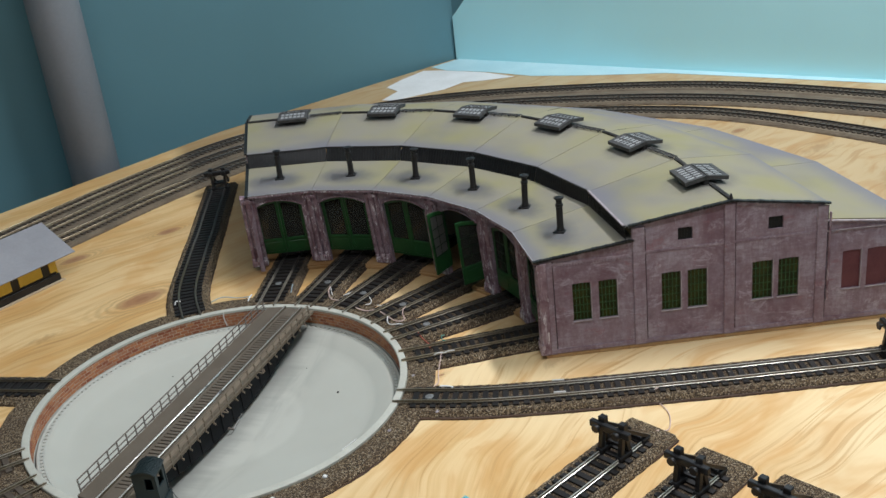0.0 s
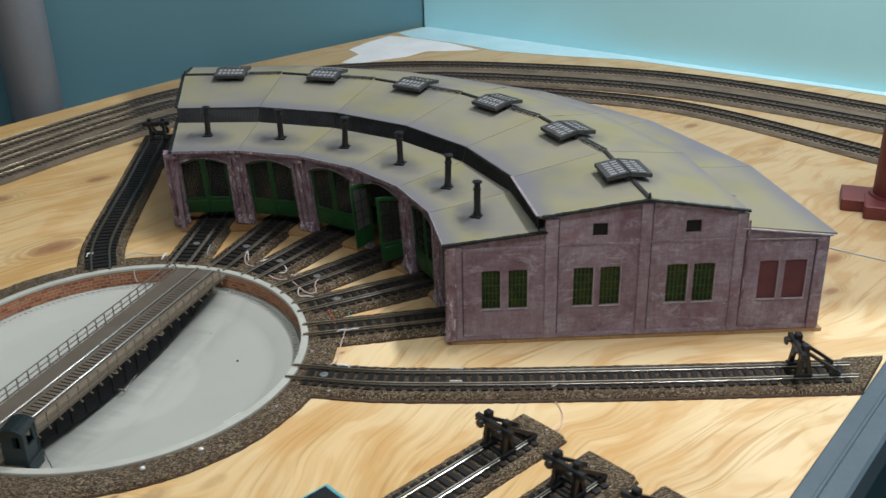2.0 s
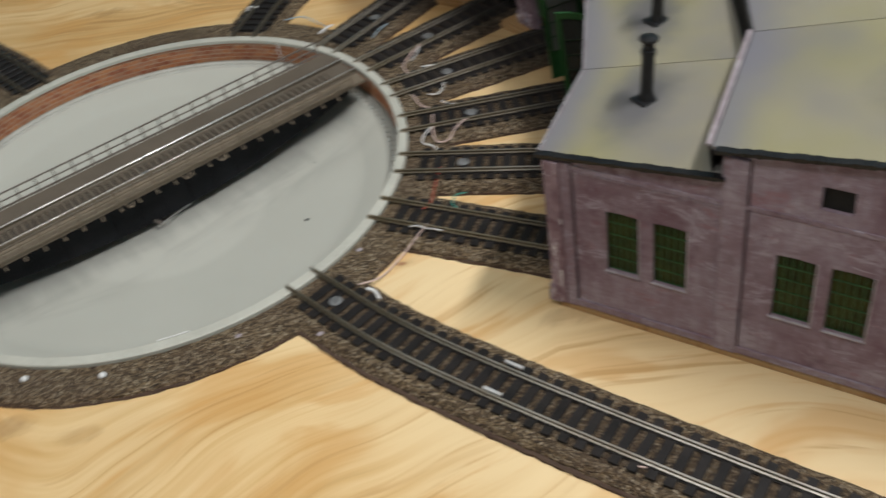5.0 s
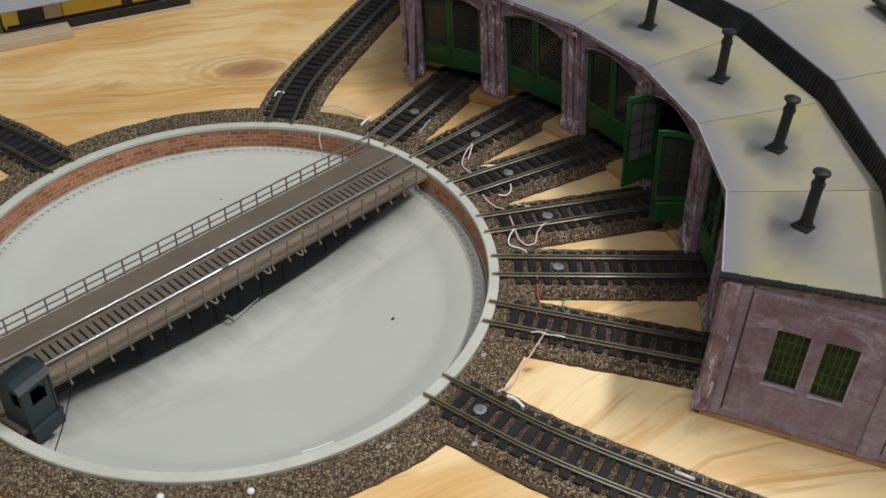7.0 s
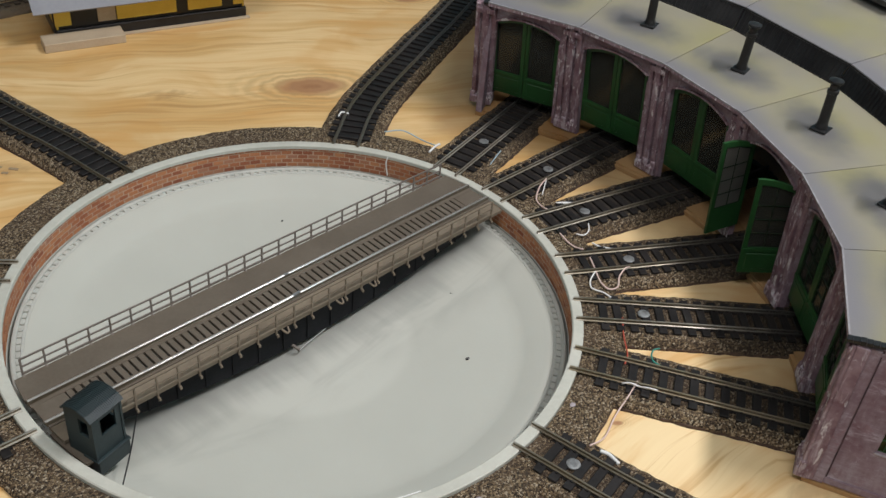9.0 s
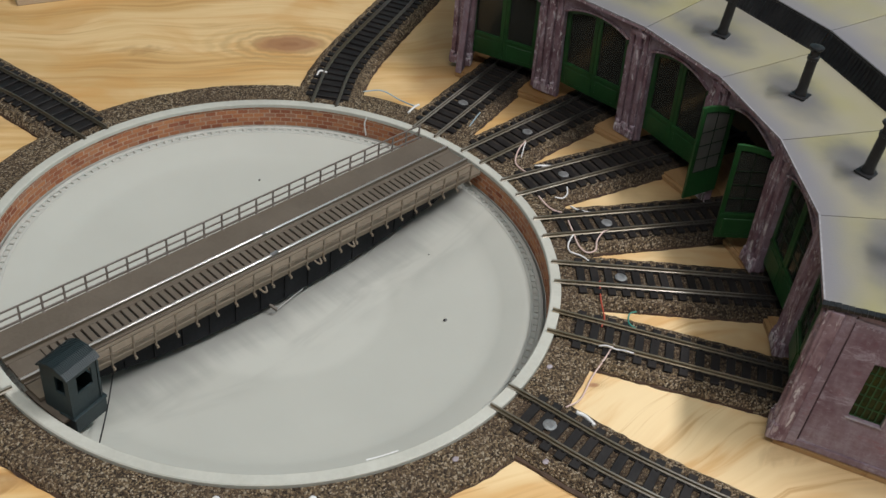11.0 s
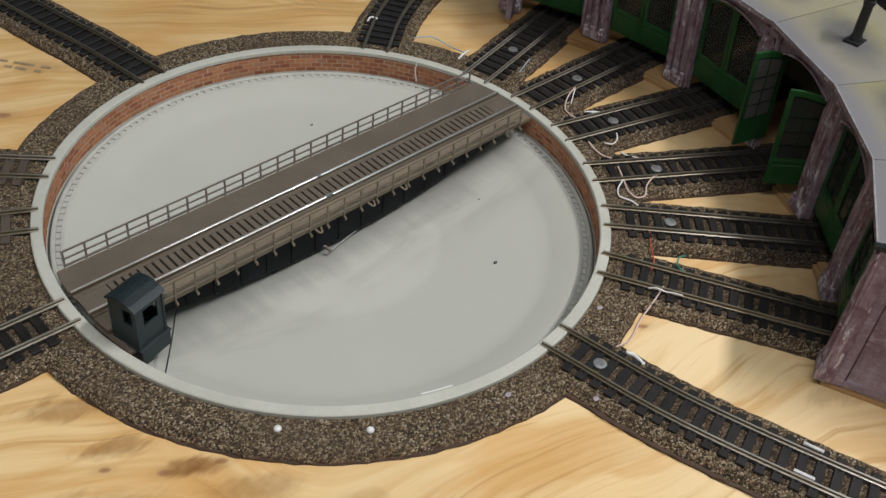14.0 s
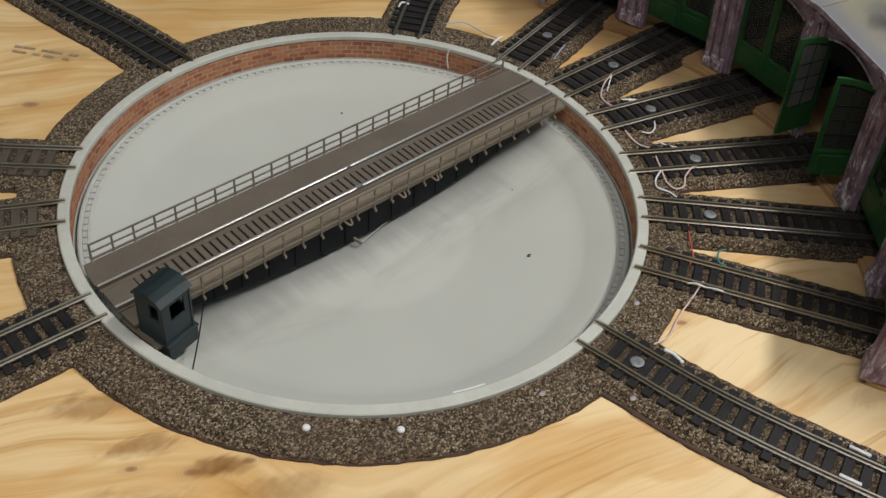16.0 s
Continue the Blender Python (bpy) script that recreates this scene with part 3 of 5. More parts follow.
def brick_material():
    n = Nodes("model_brick", 0.8, 0.0, 0.25)
    k = n.add("ShaderNodeObjectInfo").outputs["Random"]
    i = n.add("ShaderNodeNewGeometry").outputs["Random Per Island"]
    f = n.math("FRACT", n.math("ADD", k, i))
    c = n.ramp(f, (0.0, (0.27, 0.092, 0.05)), (0.35, (0.39, 0.152, 0.074)), (0.72, (0.48, 0.215, 0.10)), (1.0, (0.36, 0.175, 0.11)))
    worn = n.noise(220.0, 4)
    c = n.mix(n.math("MULTIPLY", n.step(worn, 0.46, 0.72), 0.45), c, (0.50, 0.33, 0.23))
    sooty = n.noise(70.0, 4)
    c = n.mix(n.math("MULTIPLY", n.step(sooty, 0.54, 0.74), 0.4), c, (0.20, 0.085, 0.055))
    n.colour(c).bump(n.noise(1200.0, 3), 0.4, 0.0003)
    return n.mat


BRICK = brick_material()

# ---------------------------------------------------------------- the room
CORNER, WEST, FAR, SOUTH = Vector((1.150, 0.158)), Vector((-1.034, 1.886)), Vector((-2.34, -0.86)), Vector((0.511, -2.074))


def room_wall(name, a, b, material, label):
    d = (b - a).normalized()
    out = Vector((d.y, -d.x))
    if out.dot((a + b) / 2 - Vector((-0.4, -0.3))) < 0:
        out = -out
    bm = bmesh.new()
    vs = []
    for z in (-0.9, 1.5):
        vs.append([bm.verts.new((*p, z)) for p in (a, b, b + out * 0.06, a + out * 0.06)])
    for i in range(4):
        bm.faces.new((vs[0][i], vs[0][(i + 1) % 4], vs[1][(i + 1) % 4], vs[1][i]))
    bm.faces.new(vs[0])
    bm.faces.new(vs[1])
    ob = new(name, mesh_of(name, bm, material))
    return tagged(ob, label, "wall", kind="structure")


room_wall("wall_north", CORNER, WEST, TEAL, "dull teal painted wall behind the layout")
room_wall("wall_east", CORNER, SOUTH, TEAL, "dull teal painted wall behind the backdrop")
# backdrop board leaning on the east wall, its upper corner cut away
bm = bmesh.new()
sheet(bm, [(4, 0.6), (4, 78), (420, 520), (2350, 520), (2350, 0.6)], (), 5.0, "xz", -7.0)
d = (SOUTH - CORNER).normalized()
backdrop = new("backdrop", mesh_of("backdrop", bm, SKYBLUE))
backdrop.matrix_world = pose(CORNER.x, CORNER.y, 0, 0, 0, math.degrees(math.atan2(d.y, d.x)))
tagged(backdrop, "bright sky blue backdrop board with a cut corner", "backdrop", kind="structure")
# west and south walls are out of view, added as white bounce surfaces
room_wall("wall_west", WEST, FAR, ROOM, "unseen white room wall that bounces fill light")
room_wall("wall_south", FAR, SOUTH, ROOM, "unseen white room wall that bounces fill light")
for name, z, material, label in (("ceiling", 1.5, CEILING, "plain white room ceiling"), ("floor", -0.9, CARPET, "plain dark room floor")):
    bm = bmesh.new()
    sheet(bm, [(v.x / MM, v.y / MM) for v in (CORNER, WEST, FAR, SOUTH)], (), 40.0 if z > 0 else -40.0, "xy", z / MM)
    tagged(new(name, mesh_of(name, bm, material)), label, name, kind="structure")

# the baseboard, with a round hole for the turntable pit
EDGE = [(866, -812), (177, -583), (-17, -518), (-700, -293)]
hole = [(155 * math.cos(i * math.tau / 96), 155 * math.sin(i * math.tau / 96)) for i in range(96)]
bm = bmesh.new()
sheet(bm, [(-700, 962), (475, 507), (716, 412), (1140, 162), *EDGE], [hole], 18.0, "xy", -18.0)
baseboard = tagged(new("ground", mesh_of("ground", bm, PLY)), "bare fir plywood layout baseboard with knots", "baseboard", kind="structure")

# fascia: a flat lip, a raised bead and a lower outer face
bm = bmesh.new()
FASCIA_PROFILE = [(0.5, -30), (0.5, 0.8), (1.4, 1.2), (11.5, 1.2), (12.2, 2.0), (14.0, 2.0), (14.8, 1.0), (27.5, 0.4), (30.0, -1.6), (30.0, -30)]
rows = []
for i, p in enumerate(EDGE):
    q = Vector(EDGE[max(i - 1, 0)]) - Vector(EDGE[min(i + 1, len(EDGE) - 1)])
    out = Vector((q.y, -q.x)).normalized()
    out = out if out.y < 0 else -out
    rows.append([bm.verts.new(Vector((p[0] + out.x * u, p[1] + out.y * u, v)) * MM) for u, v in FASCIA_PROFILE])
for a, b in zip(rows, rows[1:]):
    for i in range(len(a)):
        bm.faces.new((a[i], a[(i + 1) % len(a)], b[(i + 1) % len(a)], b[i]))
bm.faces.new(rows[0])
bm.faces.new(rows[-1][::-1])
fascia = tagged(new("trim", mesh_of("trim", bm, FASCIA)), "slate blue painted fascia board along the table edge", "fascia", kind="structure")

bm = bmesh.new()
sheet(bm, [(1141, 152), (1098, -12), (1056, -160), (1016, -300), (932, -592), (870, -805), (846, -800), (912, -590), (982, -330), (1006, -240), (1002, -130), (1008, -20), (1042, 70), (1060, 150), (1084, 186)], (), 0.5, "xy", 0.2)
tagged(new("paint_patch", mesh_of("paint_patch", bm, TABLEPAINT)), "pale blue paint brushed over the table edge", "paint", kind="structure")
bm = bmesh.new()
sheet(bm, [(1060, 192), (1058, 150), (1038, 72), (1006, 10), (984, 60), (976, 92), (934, 112), (898, 150), (872, 176), (875, 200), (928, 192), (952, 222), (1004, 212)], (), 0.6, "xy", 0.3)
tagged(new("plaster_patch", mesh_of("plaster_patch", bm, PLASTER)), "white plaster skim spread on the plywood", "plaster", kind="structure")

# ---------------------------------------------------------------- track
CORK_PROFILE = [(-21.6, 0.9), (-21.0, 2.4), (-18.4, 5.0), (-9, 5.2), (9, 5.2), (18.4, 5.0), (21.0, 2.4), (21.6, 0.9)]
UNDERLAY_PROFILE = [(-21.9, 0), (-21.7, 1.3), (-21.0, 1.6), (21.0, 1.6), (21.7, 1.3), (21.9, 0)]
RAIL_PROFILE = [(-1.1, 6.7), (-1.1, 7.1), (-0.3, 7.4), (-0.3, 8.1), (-0.52, 8.35), (-0.52, 8.85), (-0.36, 9.05), (0.36, 9.05), (0.52, 8.85), (0.52, 8.35), (0.3, 8.1), (0.3, 7.4), (1.1, 7.1), (1.1, 6.7)]


def sleeper_mesh(material):
    bm = bmesh.new()
    box(bm, 0, 0, 5.9, 4.5, 29, 1.6, 0, 0.25)
    for y in (-8.25, 8.25):
        for s in (-1.5, 1.5):
            box(bm, 0, y + s, 6.9, 1.6, 0.9, 0.6)
    return mesh_of("sleeper", bm, material)


SLEEPER_MESH = sleeper_mesh(SLEEPER)
DUSTY_MESH = sleeper_mesh(BROWN_SLEEPER)


def along(path, dist):
    run = 0.0
    for a, b in zip(path, path[1:]):
        if run + (b - a).length >= dist:
            return a + (b - a) * ((dist - run) / (b - a).length), b - a
        run += (b - a).length
    return path[-1], path[-1] - path[-2]


def length_of(path):
    return sum((b - a).length for a, b in zip(path, path[1:]))


def track(points, label, group, seed, bed=(0.0, 0.0), rail=(0.0, 0.0), dusty=False, bed_points=None, first=4.0, bed_of=None, black=False, dull=False, old=False, skirt=0.0):
    """A length of track: bed and rails reach past the ends of the points by the given mm."""
    ob = thing("model_track", label, "track", group=group)
    flat = smooth_path([(x, y, 0) for x, y in points])

    def stretched(path, ends):
        a, b = ends
        head = path[0] + (path[0] - path[1]).normalized() * a
        tail = path[-1] + (path[-1] - path[-2]).normalized() * b
        return [head, *path[1:-1], tail]

    bm = bmesh.new()
    sweep(bm, stretched(flat, bed), CORK_PROFILE, 0.55, seed)
    part("cork_bed", bm, bed_of or CORK, ob, "dusty brown ballast shoulder" if bed_of else "brown granular cork roadbed")
    bm = bmesh.new()
    sweep(bm, stretched(flat, (max(bed[0] - 26, -2), bed[1] + 0.6)), [(u - skirt, v) if u < 0 else (u, v) for u, v in UNDERLAY_PROFILE], 0.5, seed + 100)
    part("underlay", bm, BALLAST if bed_of else UNDERLAY, ob, "dark reddish brown underlay strip")
    # strip of darker cork: the shade between the sleepers as a colour
    if not black and not bed_of:
        bm = bmesh.new()
        sweep(bm, flat, [(-13.6, 4.6), (-13.2, 5.42), (13.2, 5.42), (13.6, 4.6)], 0.5, seed + 50)
        part("dirty_strip", bm, SHADED_CORK, ob, "cork between the sleepers, coloured darker for shade")
    if black:
        bm = bmesh.new()
        sweep(bm, flat, [(-11.5, 4.8), (-11.2, 5.3), (11.2, 5.3), (11.5, 4.8)])
        part("track_web", bm, SLEEPER if dull else WEB, ob, "black web between the sleepers")
    for side in (-8.25, 8.25):
        if not black:
            bm = bmesh.new()
            sweep(bm, flat, [(-1.7, 4.9), (-1.7, 6.1), (1.7, 6.1), (1.7, 4.9)], offset=side)
            part("tie_strip", bm, BROWN_SLEEPER if dusty else SLEEPER, ob)
        bm = bmesh.new()
        sweep(bm, stretched(flat, rail), RAIL_PROFILE, offset=side)
        part("rail", bm, OLD_RAIL if bed_of or old else (SOOTY_RAIL if dull else RAIL), ob)
    total, rnd = length_of(flat), random.Random(seed)
    mesh = DUSTY_MESH if dusty else SLEEPER_MESH
    d = first
    while d < total - 1:
        p, way = along(flat, d)
        turn = math.degrees(math.atan2(way.y, way.x)) + rnd.uniform(-1, 1)
        link("sleeper", mesh, ob, pose(p.x * MM, p.y * MM, 0, 0, 0, turn))
        d += 7.9
    return ob


def polar(r, a):
    return (r * math.cos(radians(a)), r * math.sin(radians(a)))


STALL_TRACKS = [13.1, -1.4, -15.5, -30.7, -45.5, -60.6]
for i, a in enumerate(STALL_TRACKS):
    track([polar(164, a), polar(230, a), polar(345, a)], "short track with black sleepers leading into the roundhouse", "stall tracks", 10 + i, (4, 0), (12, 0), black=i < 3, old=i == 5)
track([polar(164, -84.1), (26, -216), (43.5, -277), (75, -370), (106.5, -458), (141, -551)], "long curved track beside the roundhouse ending at a buffer stop", "yard tracks", 21, (4, 7), (13, 8), skirt=1.3)
bm = bmesh.new()
sheet(bm, [(122.5, -565), (163.5, -550.5), (176, -580), (128, -566.5)], (), 4.6, "xy", 0.3)
tagged(new("cork_wedge", mesh_of("cork_wedge", bm, CORK)), "torn cork wedge filling the end of the long track bed", "roadbed")
track([polar(164, 39.7), (153, 125), (180, 141), (214, 157), (246, 171), (280, 186), (316, 201), (378, 229), (464, 267)], "curved track with black sleepers running behind the roundhouse", "yard tracks", 22, (4, 14), (10, 0), black=True, dull=True)
track([polar(164, 95.8), (-23.5, 214), (-33, 262), (-58, 420)], "straight track with black sleepers leaving the turntable", "yard tracks", 23, (4, 0), (10, 0), black=True, dull=True)
track([polar(164, 135.1), polar(240, 136.5), polar(330, 138)], "straight approach track reaching the turntable rim", "yard tracks", 24, (4, 0), (12, 0), dusty=True)
track([polar(164, 151.3), polar(240, 151.9), polar(330, 152.5)], "straight approach track reaching the turntable rim", "yard tracks", 25, (4, 0), (12, 0), dusty=True)
track([polar(164, 178.1), polar(240, 177.9), polar(400, 177.6)], "straight approach track in line with the turntable bridge", "yard tracks", 26, (4, 0), (12, 0))
SIDE = Vector((0.886, -0.464))
SIDINGS = [Vector((-7, -344)), Vector((-35.5, -398)), Vector((-57, -451))]
for i, end in enumerate(SIDINGS):
    s = end - SIDE * (300 - 30 * i)
    track([tuple(s), tuple((s + end) / 2), tuple(end)], "dead-end siding with shiny rails on cork", "front sidings", 30 + i, (0, 18), (0, 2))
MAIN = [[(-60, 530), (200, 490), (365, 454), (534, 404), (660, 350), (785, 240), (862, 112), (904, -64), (912, -326), (831, -591), (758, -740)],
        [(-60, 486), (180, 455), (322, 418), (494, 374), (625, 315), (738, 205), (802, 95), (842, -79), (842, -333), (764, -588), (694, -735)],
        [(-60, 445), (150, 425), (286, 380), (440, 335), (580, 272), (690, 165), (748, 60), (782, -80), (774, -339), (653, -582), (570, -720)]]
for i, pts in enumerate(MAIN):
    track(pts, "long main line track curving along the wall", "main line", 40 + i, dusty=True, bed_of=BALLAST)
# ballast spread between the main line tracks, touching shoulder to shoulder
for outer, inner, label in ((MAIN[0], MAIN[1], "dusty brown ballast filling the gap between two main line tracks"), (MAIN[1][:5], MAIN[2][:5], "dusty brown ballast tapering off between two main line tracks")):
    edges = []
    for pts, side in ((outer, -20.5), (inner, 20.5)):
        path = smooth_path([(x, y, 0) for x, y in pts], 12.0)
        edges.append([p.to_2d() + n * side for p, n in zip(path, sideways(path))])
    bm = bmesh.new()
    rows = []
    for i in range(60):
        a, b = (e[int(i / 59 * (len(e) - 1))] for e in edges)
        rows.append([bm.verts.new(Vector((q.x, q.y, z)) * MM) for q, z in ((a, 2.6), (a.lerp(b, 0.3), 1.9), (a.lerp(b, 0.7), 1.8), (b, 2.6), (b, 0.05), (a, 0.05))])
    for r0, r1 in zip(rows, rows[1:]):
        for k in range(6):
            bm.faces.new((r0[k], r0[(k + 1) % 6], r1[(k + 1) % 6], r1[k]))
    bm.faces.new(rows[0][::-1])
    bm.faces.new(rows[-1])
    bmesh.ops.recalc_face_normals(bm, faces=bm.faces)
    tagged(new("ballast", mesh_of("ballast", bm, BALLAST)), label, "ballast", kind="structure")

# ---------------------------------------------------------------- the turntable
pit = thing("turntable_pit", "round turntable pit with grey floor and red brick wall", "turntable")
bm = bmesh.new()
lathe(bm, [(150.2, 4.4), (150.2, 6.6), (150.7, 7.0), (155.6, 7.0), (156.2, 6.5), (156.2, 0.2), (154.0, 0.2), (154.0, 4.4), (150.2, 4.4)], 192)
part("rim", bm, RIM, pit, "pale grey moulded rim", smooth=False)
bm = bmesh.new()
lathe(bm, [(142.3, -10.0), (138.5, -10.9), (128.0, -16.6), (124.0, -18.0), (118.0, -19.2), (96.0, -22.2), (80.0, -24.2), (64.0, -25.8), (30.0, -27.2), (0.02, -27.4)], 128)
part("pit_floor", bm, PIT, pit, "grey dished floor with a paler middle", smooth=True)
bm = bmesh.new()
lathe(bm, [(153.9, 4.4), (151.0, 4.4), (151.0, -14.0), (153.9, -14.0)], 160)
pit_wall = part("pit_wall", bm, MORTAR, pit, "red brick wall with pale mortar")
bm = bmesh.new()
lathe(bm, [(150.9, -9.6), (150.4, -9.6), (150.3, -14.4), (149.0, -14.4), (148.9, -9.2), (148.2, -9.0), (147.2, -9.2), (146.6, -9.4), (146.4, -10.5), (144.0, -10.5), (143.8, -9.6), (142.4, -9.8), (142.2, -10.3)], 192)
rack = part("rack_ring", bm, RACK, pit, "grey toothed running ring")
bm = bmesh.new()
for i in range(176):
    a = i * 360 / 176
    box(bm, 145.2, 0, -10.6, 2.5, 2.6, 2.4, 0, 0.2, m=pose(0, 0, 0, 0, 0, a))
part("rack_teeth", bm, RACK, rack, kind="stuff")

# bridge: x along the rails, its own origin between them
bridge = thing("turntable_bridge", "brown turntable bridge with railing, rails and control cab", "bridge", pose(0, 0.0049, 0, 0, 0, -0.3))


def deck_end(y):
    return math.sqrt(148.6 ** 2 - (y + 4.9) ** 2)


ys = [11.0, 15, 19, 23, 26.8]
bm = bmesh.new()
sheet(bm, [(-deck_end(y), y) for y in ys] + [(deck_end(y), y) for y in reversed(ys)], (), 2.0, "xy", 5.3)
part("walkway", bm, DECK, bridge, "smooth brown walkway")
bm = bmesh.new()
for y, w in ((-6.3, 2.2), (6.3, 2.2), (10.4, 1.4), (-10.3, 1.2)):
    box(bm, 0, y, 6.2, 2 * deck_end(abs(y) + 3) - 1, w, 2.0)
part("track_beam", bm, DECK, bridge)
bm = bmesh.new()
box(bm, 0, 0, 4.6, 292, 21, 0.8)
part("under_plate", bm, GIRDER, bridge)
for side in (-8.5, 8.5):
    bm = bmesh.new()
    sweep(bm, [Vector((x, 0, 0)) for x in (-147.5, -8, -7.4, 147.5)], [(-0.9, 6.0), (-0.9, 7.3), (-0.45, 7.6), (-0.85, 8.4), (-0.84, 8.8), (-0.66, 9.16), (-0.3, 9.4), (0.3, 9.4), (0.66, 9.16), (0.84, 8.8), (0.85, 8.4), (0.45, 7.6), (0.9, 7.3), (0.9, 6.0)], offset=side)
    part("rail", bm, BRIDGE_RAIL, bridge, smooth=True)
bm = bmesh.new()
box(bm, 0, 0, 6.2, 3.05, 10.4, 1.9, 0, 0.15)
slat = mesh_of("deck_slat", bm, DECK)
for i in range(62):
    link("deck_slat", slat, bridge, pose((-129.3 + i * 4.24) * MM, 0, 0))
for s in (-1, 1):
    bm = bmesh.new()
    box(bm, s * 139.2, 0, 6.2, 15.6, 10.4, 1.9, 0, 0.15)
    part("end_plate", bm, DECK, bridge)
near = [-11.2, -14, -17, -20, -22.2]
bm = bmesh.new()
sheet(bm, [(-deck_end(y) + 1.5, y) for y in near] + [(deck_end(y) - 1.5, y) for y in reversed(near)], (), 2.0, "xy", 4.9)
part("walkway", bm, TIMBER, bridge, "smooth tan brown walkway")
for x in (-24.5, 12.5, 36.5):
    bm = bmesh.new()
    wire(bm, [(x, -22.0, 4.6), (x + 1.2, -24.6, 3.4), (x + 3.0, -24.6, 3.0), (x + 4.0, -22.0, 4.2)], 0.55)
    part("hook", bm, TIMBER, bridge)
def belly(x):
    return -22.5 + 19.0 * (abs(x) / 138) ** 2.0


for y in (-12.0, 12.0):
    bm = bmesh.new()
    sheet(bm, [(138, 4.0), (-138, 4.0)] + [(x, belly(x)) for x in range(-138, 139, 12)], (), 1.6, "xz", y - 0.8)
    for i in range(17):
        x = -132 + i * 16.5
        box(bm, x, y + math.copysign(1.1, y), (4.0 + belly(x)) / 2, 0.9, 0.9, 3.6 - belly(x))
    part("girder", bm, GIRDER, bridge, "black fish-bellied girder")


def railing_side(y, out, first, count, material, foot):
    """Three rails on thin posts, each post clamped over the walkway edge with a small foot."""
    last = first + (count - 1) * 11.7
    bm = bmesh.new()
    bar(bm, (0, y, 6.6 - foot), (0, y, 17.4), 0.85, 0.85)
    bar(bm, (0, y, 7.4 - foot), (0, y - out * 1.8, 6.9 - foot * 0.4), 0.8, 0.8)
    if foot:
        box(bm, 0, y + out * 0.8, 3.7, 1.1, 2.0, 1.2, 0, 0.3)
        box(bm, 0, y + out * 1.5, 3.0, 1.4, 0.9, 1.3, 0, 0.3)
    post = mesh_of("post", bm, material)
    bm = bmesh.new()
    bar(bm, (first, y, 17.4), (last, y, 17.4), 0.7, 0.9)
    railing = part("railing", bm, material, bridge)
    for i in range(count):
        link("post", post, railing, pose((first + i * 11.7) * MM, 0, 0))
    for z, w in ((12.6, 0.75), (8.2, 1.3)):
        bm = bmesh.new()
        bar(bm, (first, y, z), (last, y, z), 0.7, w)
        part("hand_rail", bm, material, railing)


railing_side(27.4, 1, -140.5, 25, RAILING, 0.0)
railing_side(-22.7, -1, -121.9, 23, TIMBER, 3.0)
bm = bmesh.new()
bar(bm, (-10.6, -12.4, -21.6), (-8.6, -17.0, -23.4), 1.4, 1.4)
arm = part("contact_arm", bm, RAILING, bridge)
bm = bmesh.new()
wire(bm, [(-8.6, -17.0, -23.2), (2, -14.6, -23.0), (13.0, -12.8, -22.6)], 0.28)
part("contact_wire", bm, BRIGHT, arm, "thin pale contact wire")
bm = bmesh.new()
box(bm, -4, -8.5, 9.0, 4.5, 1.8, 1.3, 4)
box(bm, 2, 8.5, 9.1, 2.4, 1.6, 0.6)
part("solder_joint", bm, STEEL, bridge)

# cab on its own outrigger platform
bm = bmesh.new()
ysp = [-11.5, -20, -28, -34, -38]
sheet(bm, [(-deck_end(y) + 0.6, y) for y in ysp] + [(-127, -38), (-125, -11.5)], (), 1.6, "xy", 2.2)
part("cab_platform", bm, DECK, bridge)
bm = bmesh.new()
box(bm, 0, 0, 4.2, 15.0, 13.8, 0.8)
cab = part("control_cab", bm, CAB, bridge, "dark green control cab", pose(-0.1340, -0.0302, 0.0, 0, 0, 14.0))
W2, D2 = 8.6, 8.0
for sign, holes in ((-1, [rect(-5.6, 17.5, 0.0, 27.0)]), (1, [rect(-4, 17, 4, 26)])):
    bm = bmesh.new()
    top = [(-D2, 29.6), (-5, 31.4), (0, 32.4), (5, 31.4), (D2, 29.6)]
    sheet(bm, [(-D2, 3.8)] + top + [(D2, 3.8)], holes, 1.0, "yz", W2 * sign - (1.0 if sign > 0 else 0))
    part("cab_wall", bm, CAB, cab)
for sign in (-1, 1):
    bm = bmesh.new()
    sheet(bm, rect(-W2 + 1.0, 3.8, W2 - 1.0, 29.6), [rect(-3.8, 16.5, 4.8, 26.5)], 1.0, "xz", D2 * sign - (1.0 if sign > 0 else 0))
    for x in (-W2 + 0.4, W2 - 0.4):
        box(bm, x, sign * (D2 + 0.1), 16.8, 1.0, 0.8, 25.4)
    part("cab_wall", bm, CAB, cab)
bm = bmesh.new()
roof_line = [(-9.0, 29.4), (-6, 31.5), (-2, 32.8), (2, 32.8), (6, 31.5), (9.0, 29.4)]
for (ya, za), (yb, zb) in zip(roof_line, roof_line[1:]):
    bar(bm, (0, ya, za), (0, yb, zb), 19.4, 0.8)
    for i in range(20):
        x = -9.2 + i * 0.97
        bar(bm, (x, ya, za + 0.5), (x, yb, zb + 0.5), 0.45, 0.6)
part("cab_roof", bm, CAB, cab, "corrugated dark green roof")
bm = bmesh.new()
box(bm, 0.6, -5.0, -0.8, 18.6, 8.6, 8.6, 0, 0.4)
box(bm, 0.6, -4.8, 4.0, 19.6, 9.4, 1.2, 0, 0.2)
part("motor_box", bm, CAB, cab)
bm = bmesh.new()
wire(bm, [(-109.5, -21.6, 0.8), (-124, -40, 0.5), (-139.0, -59.2, 5.0)], 0.35)
part("pickup_lead", bm, BLACK, bridge, "thin black lead")

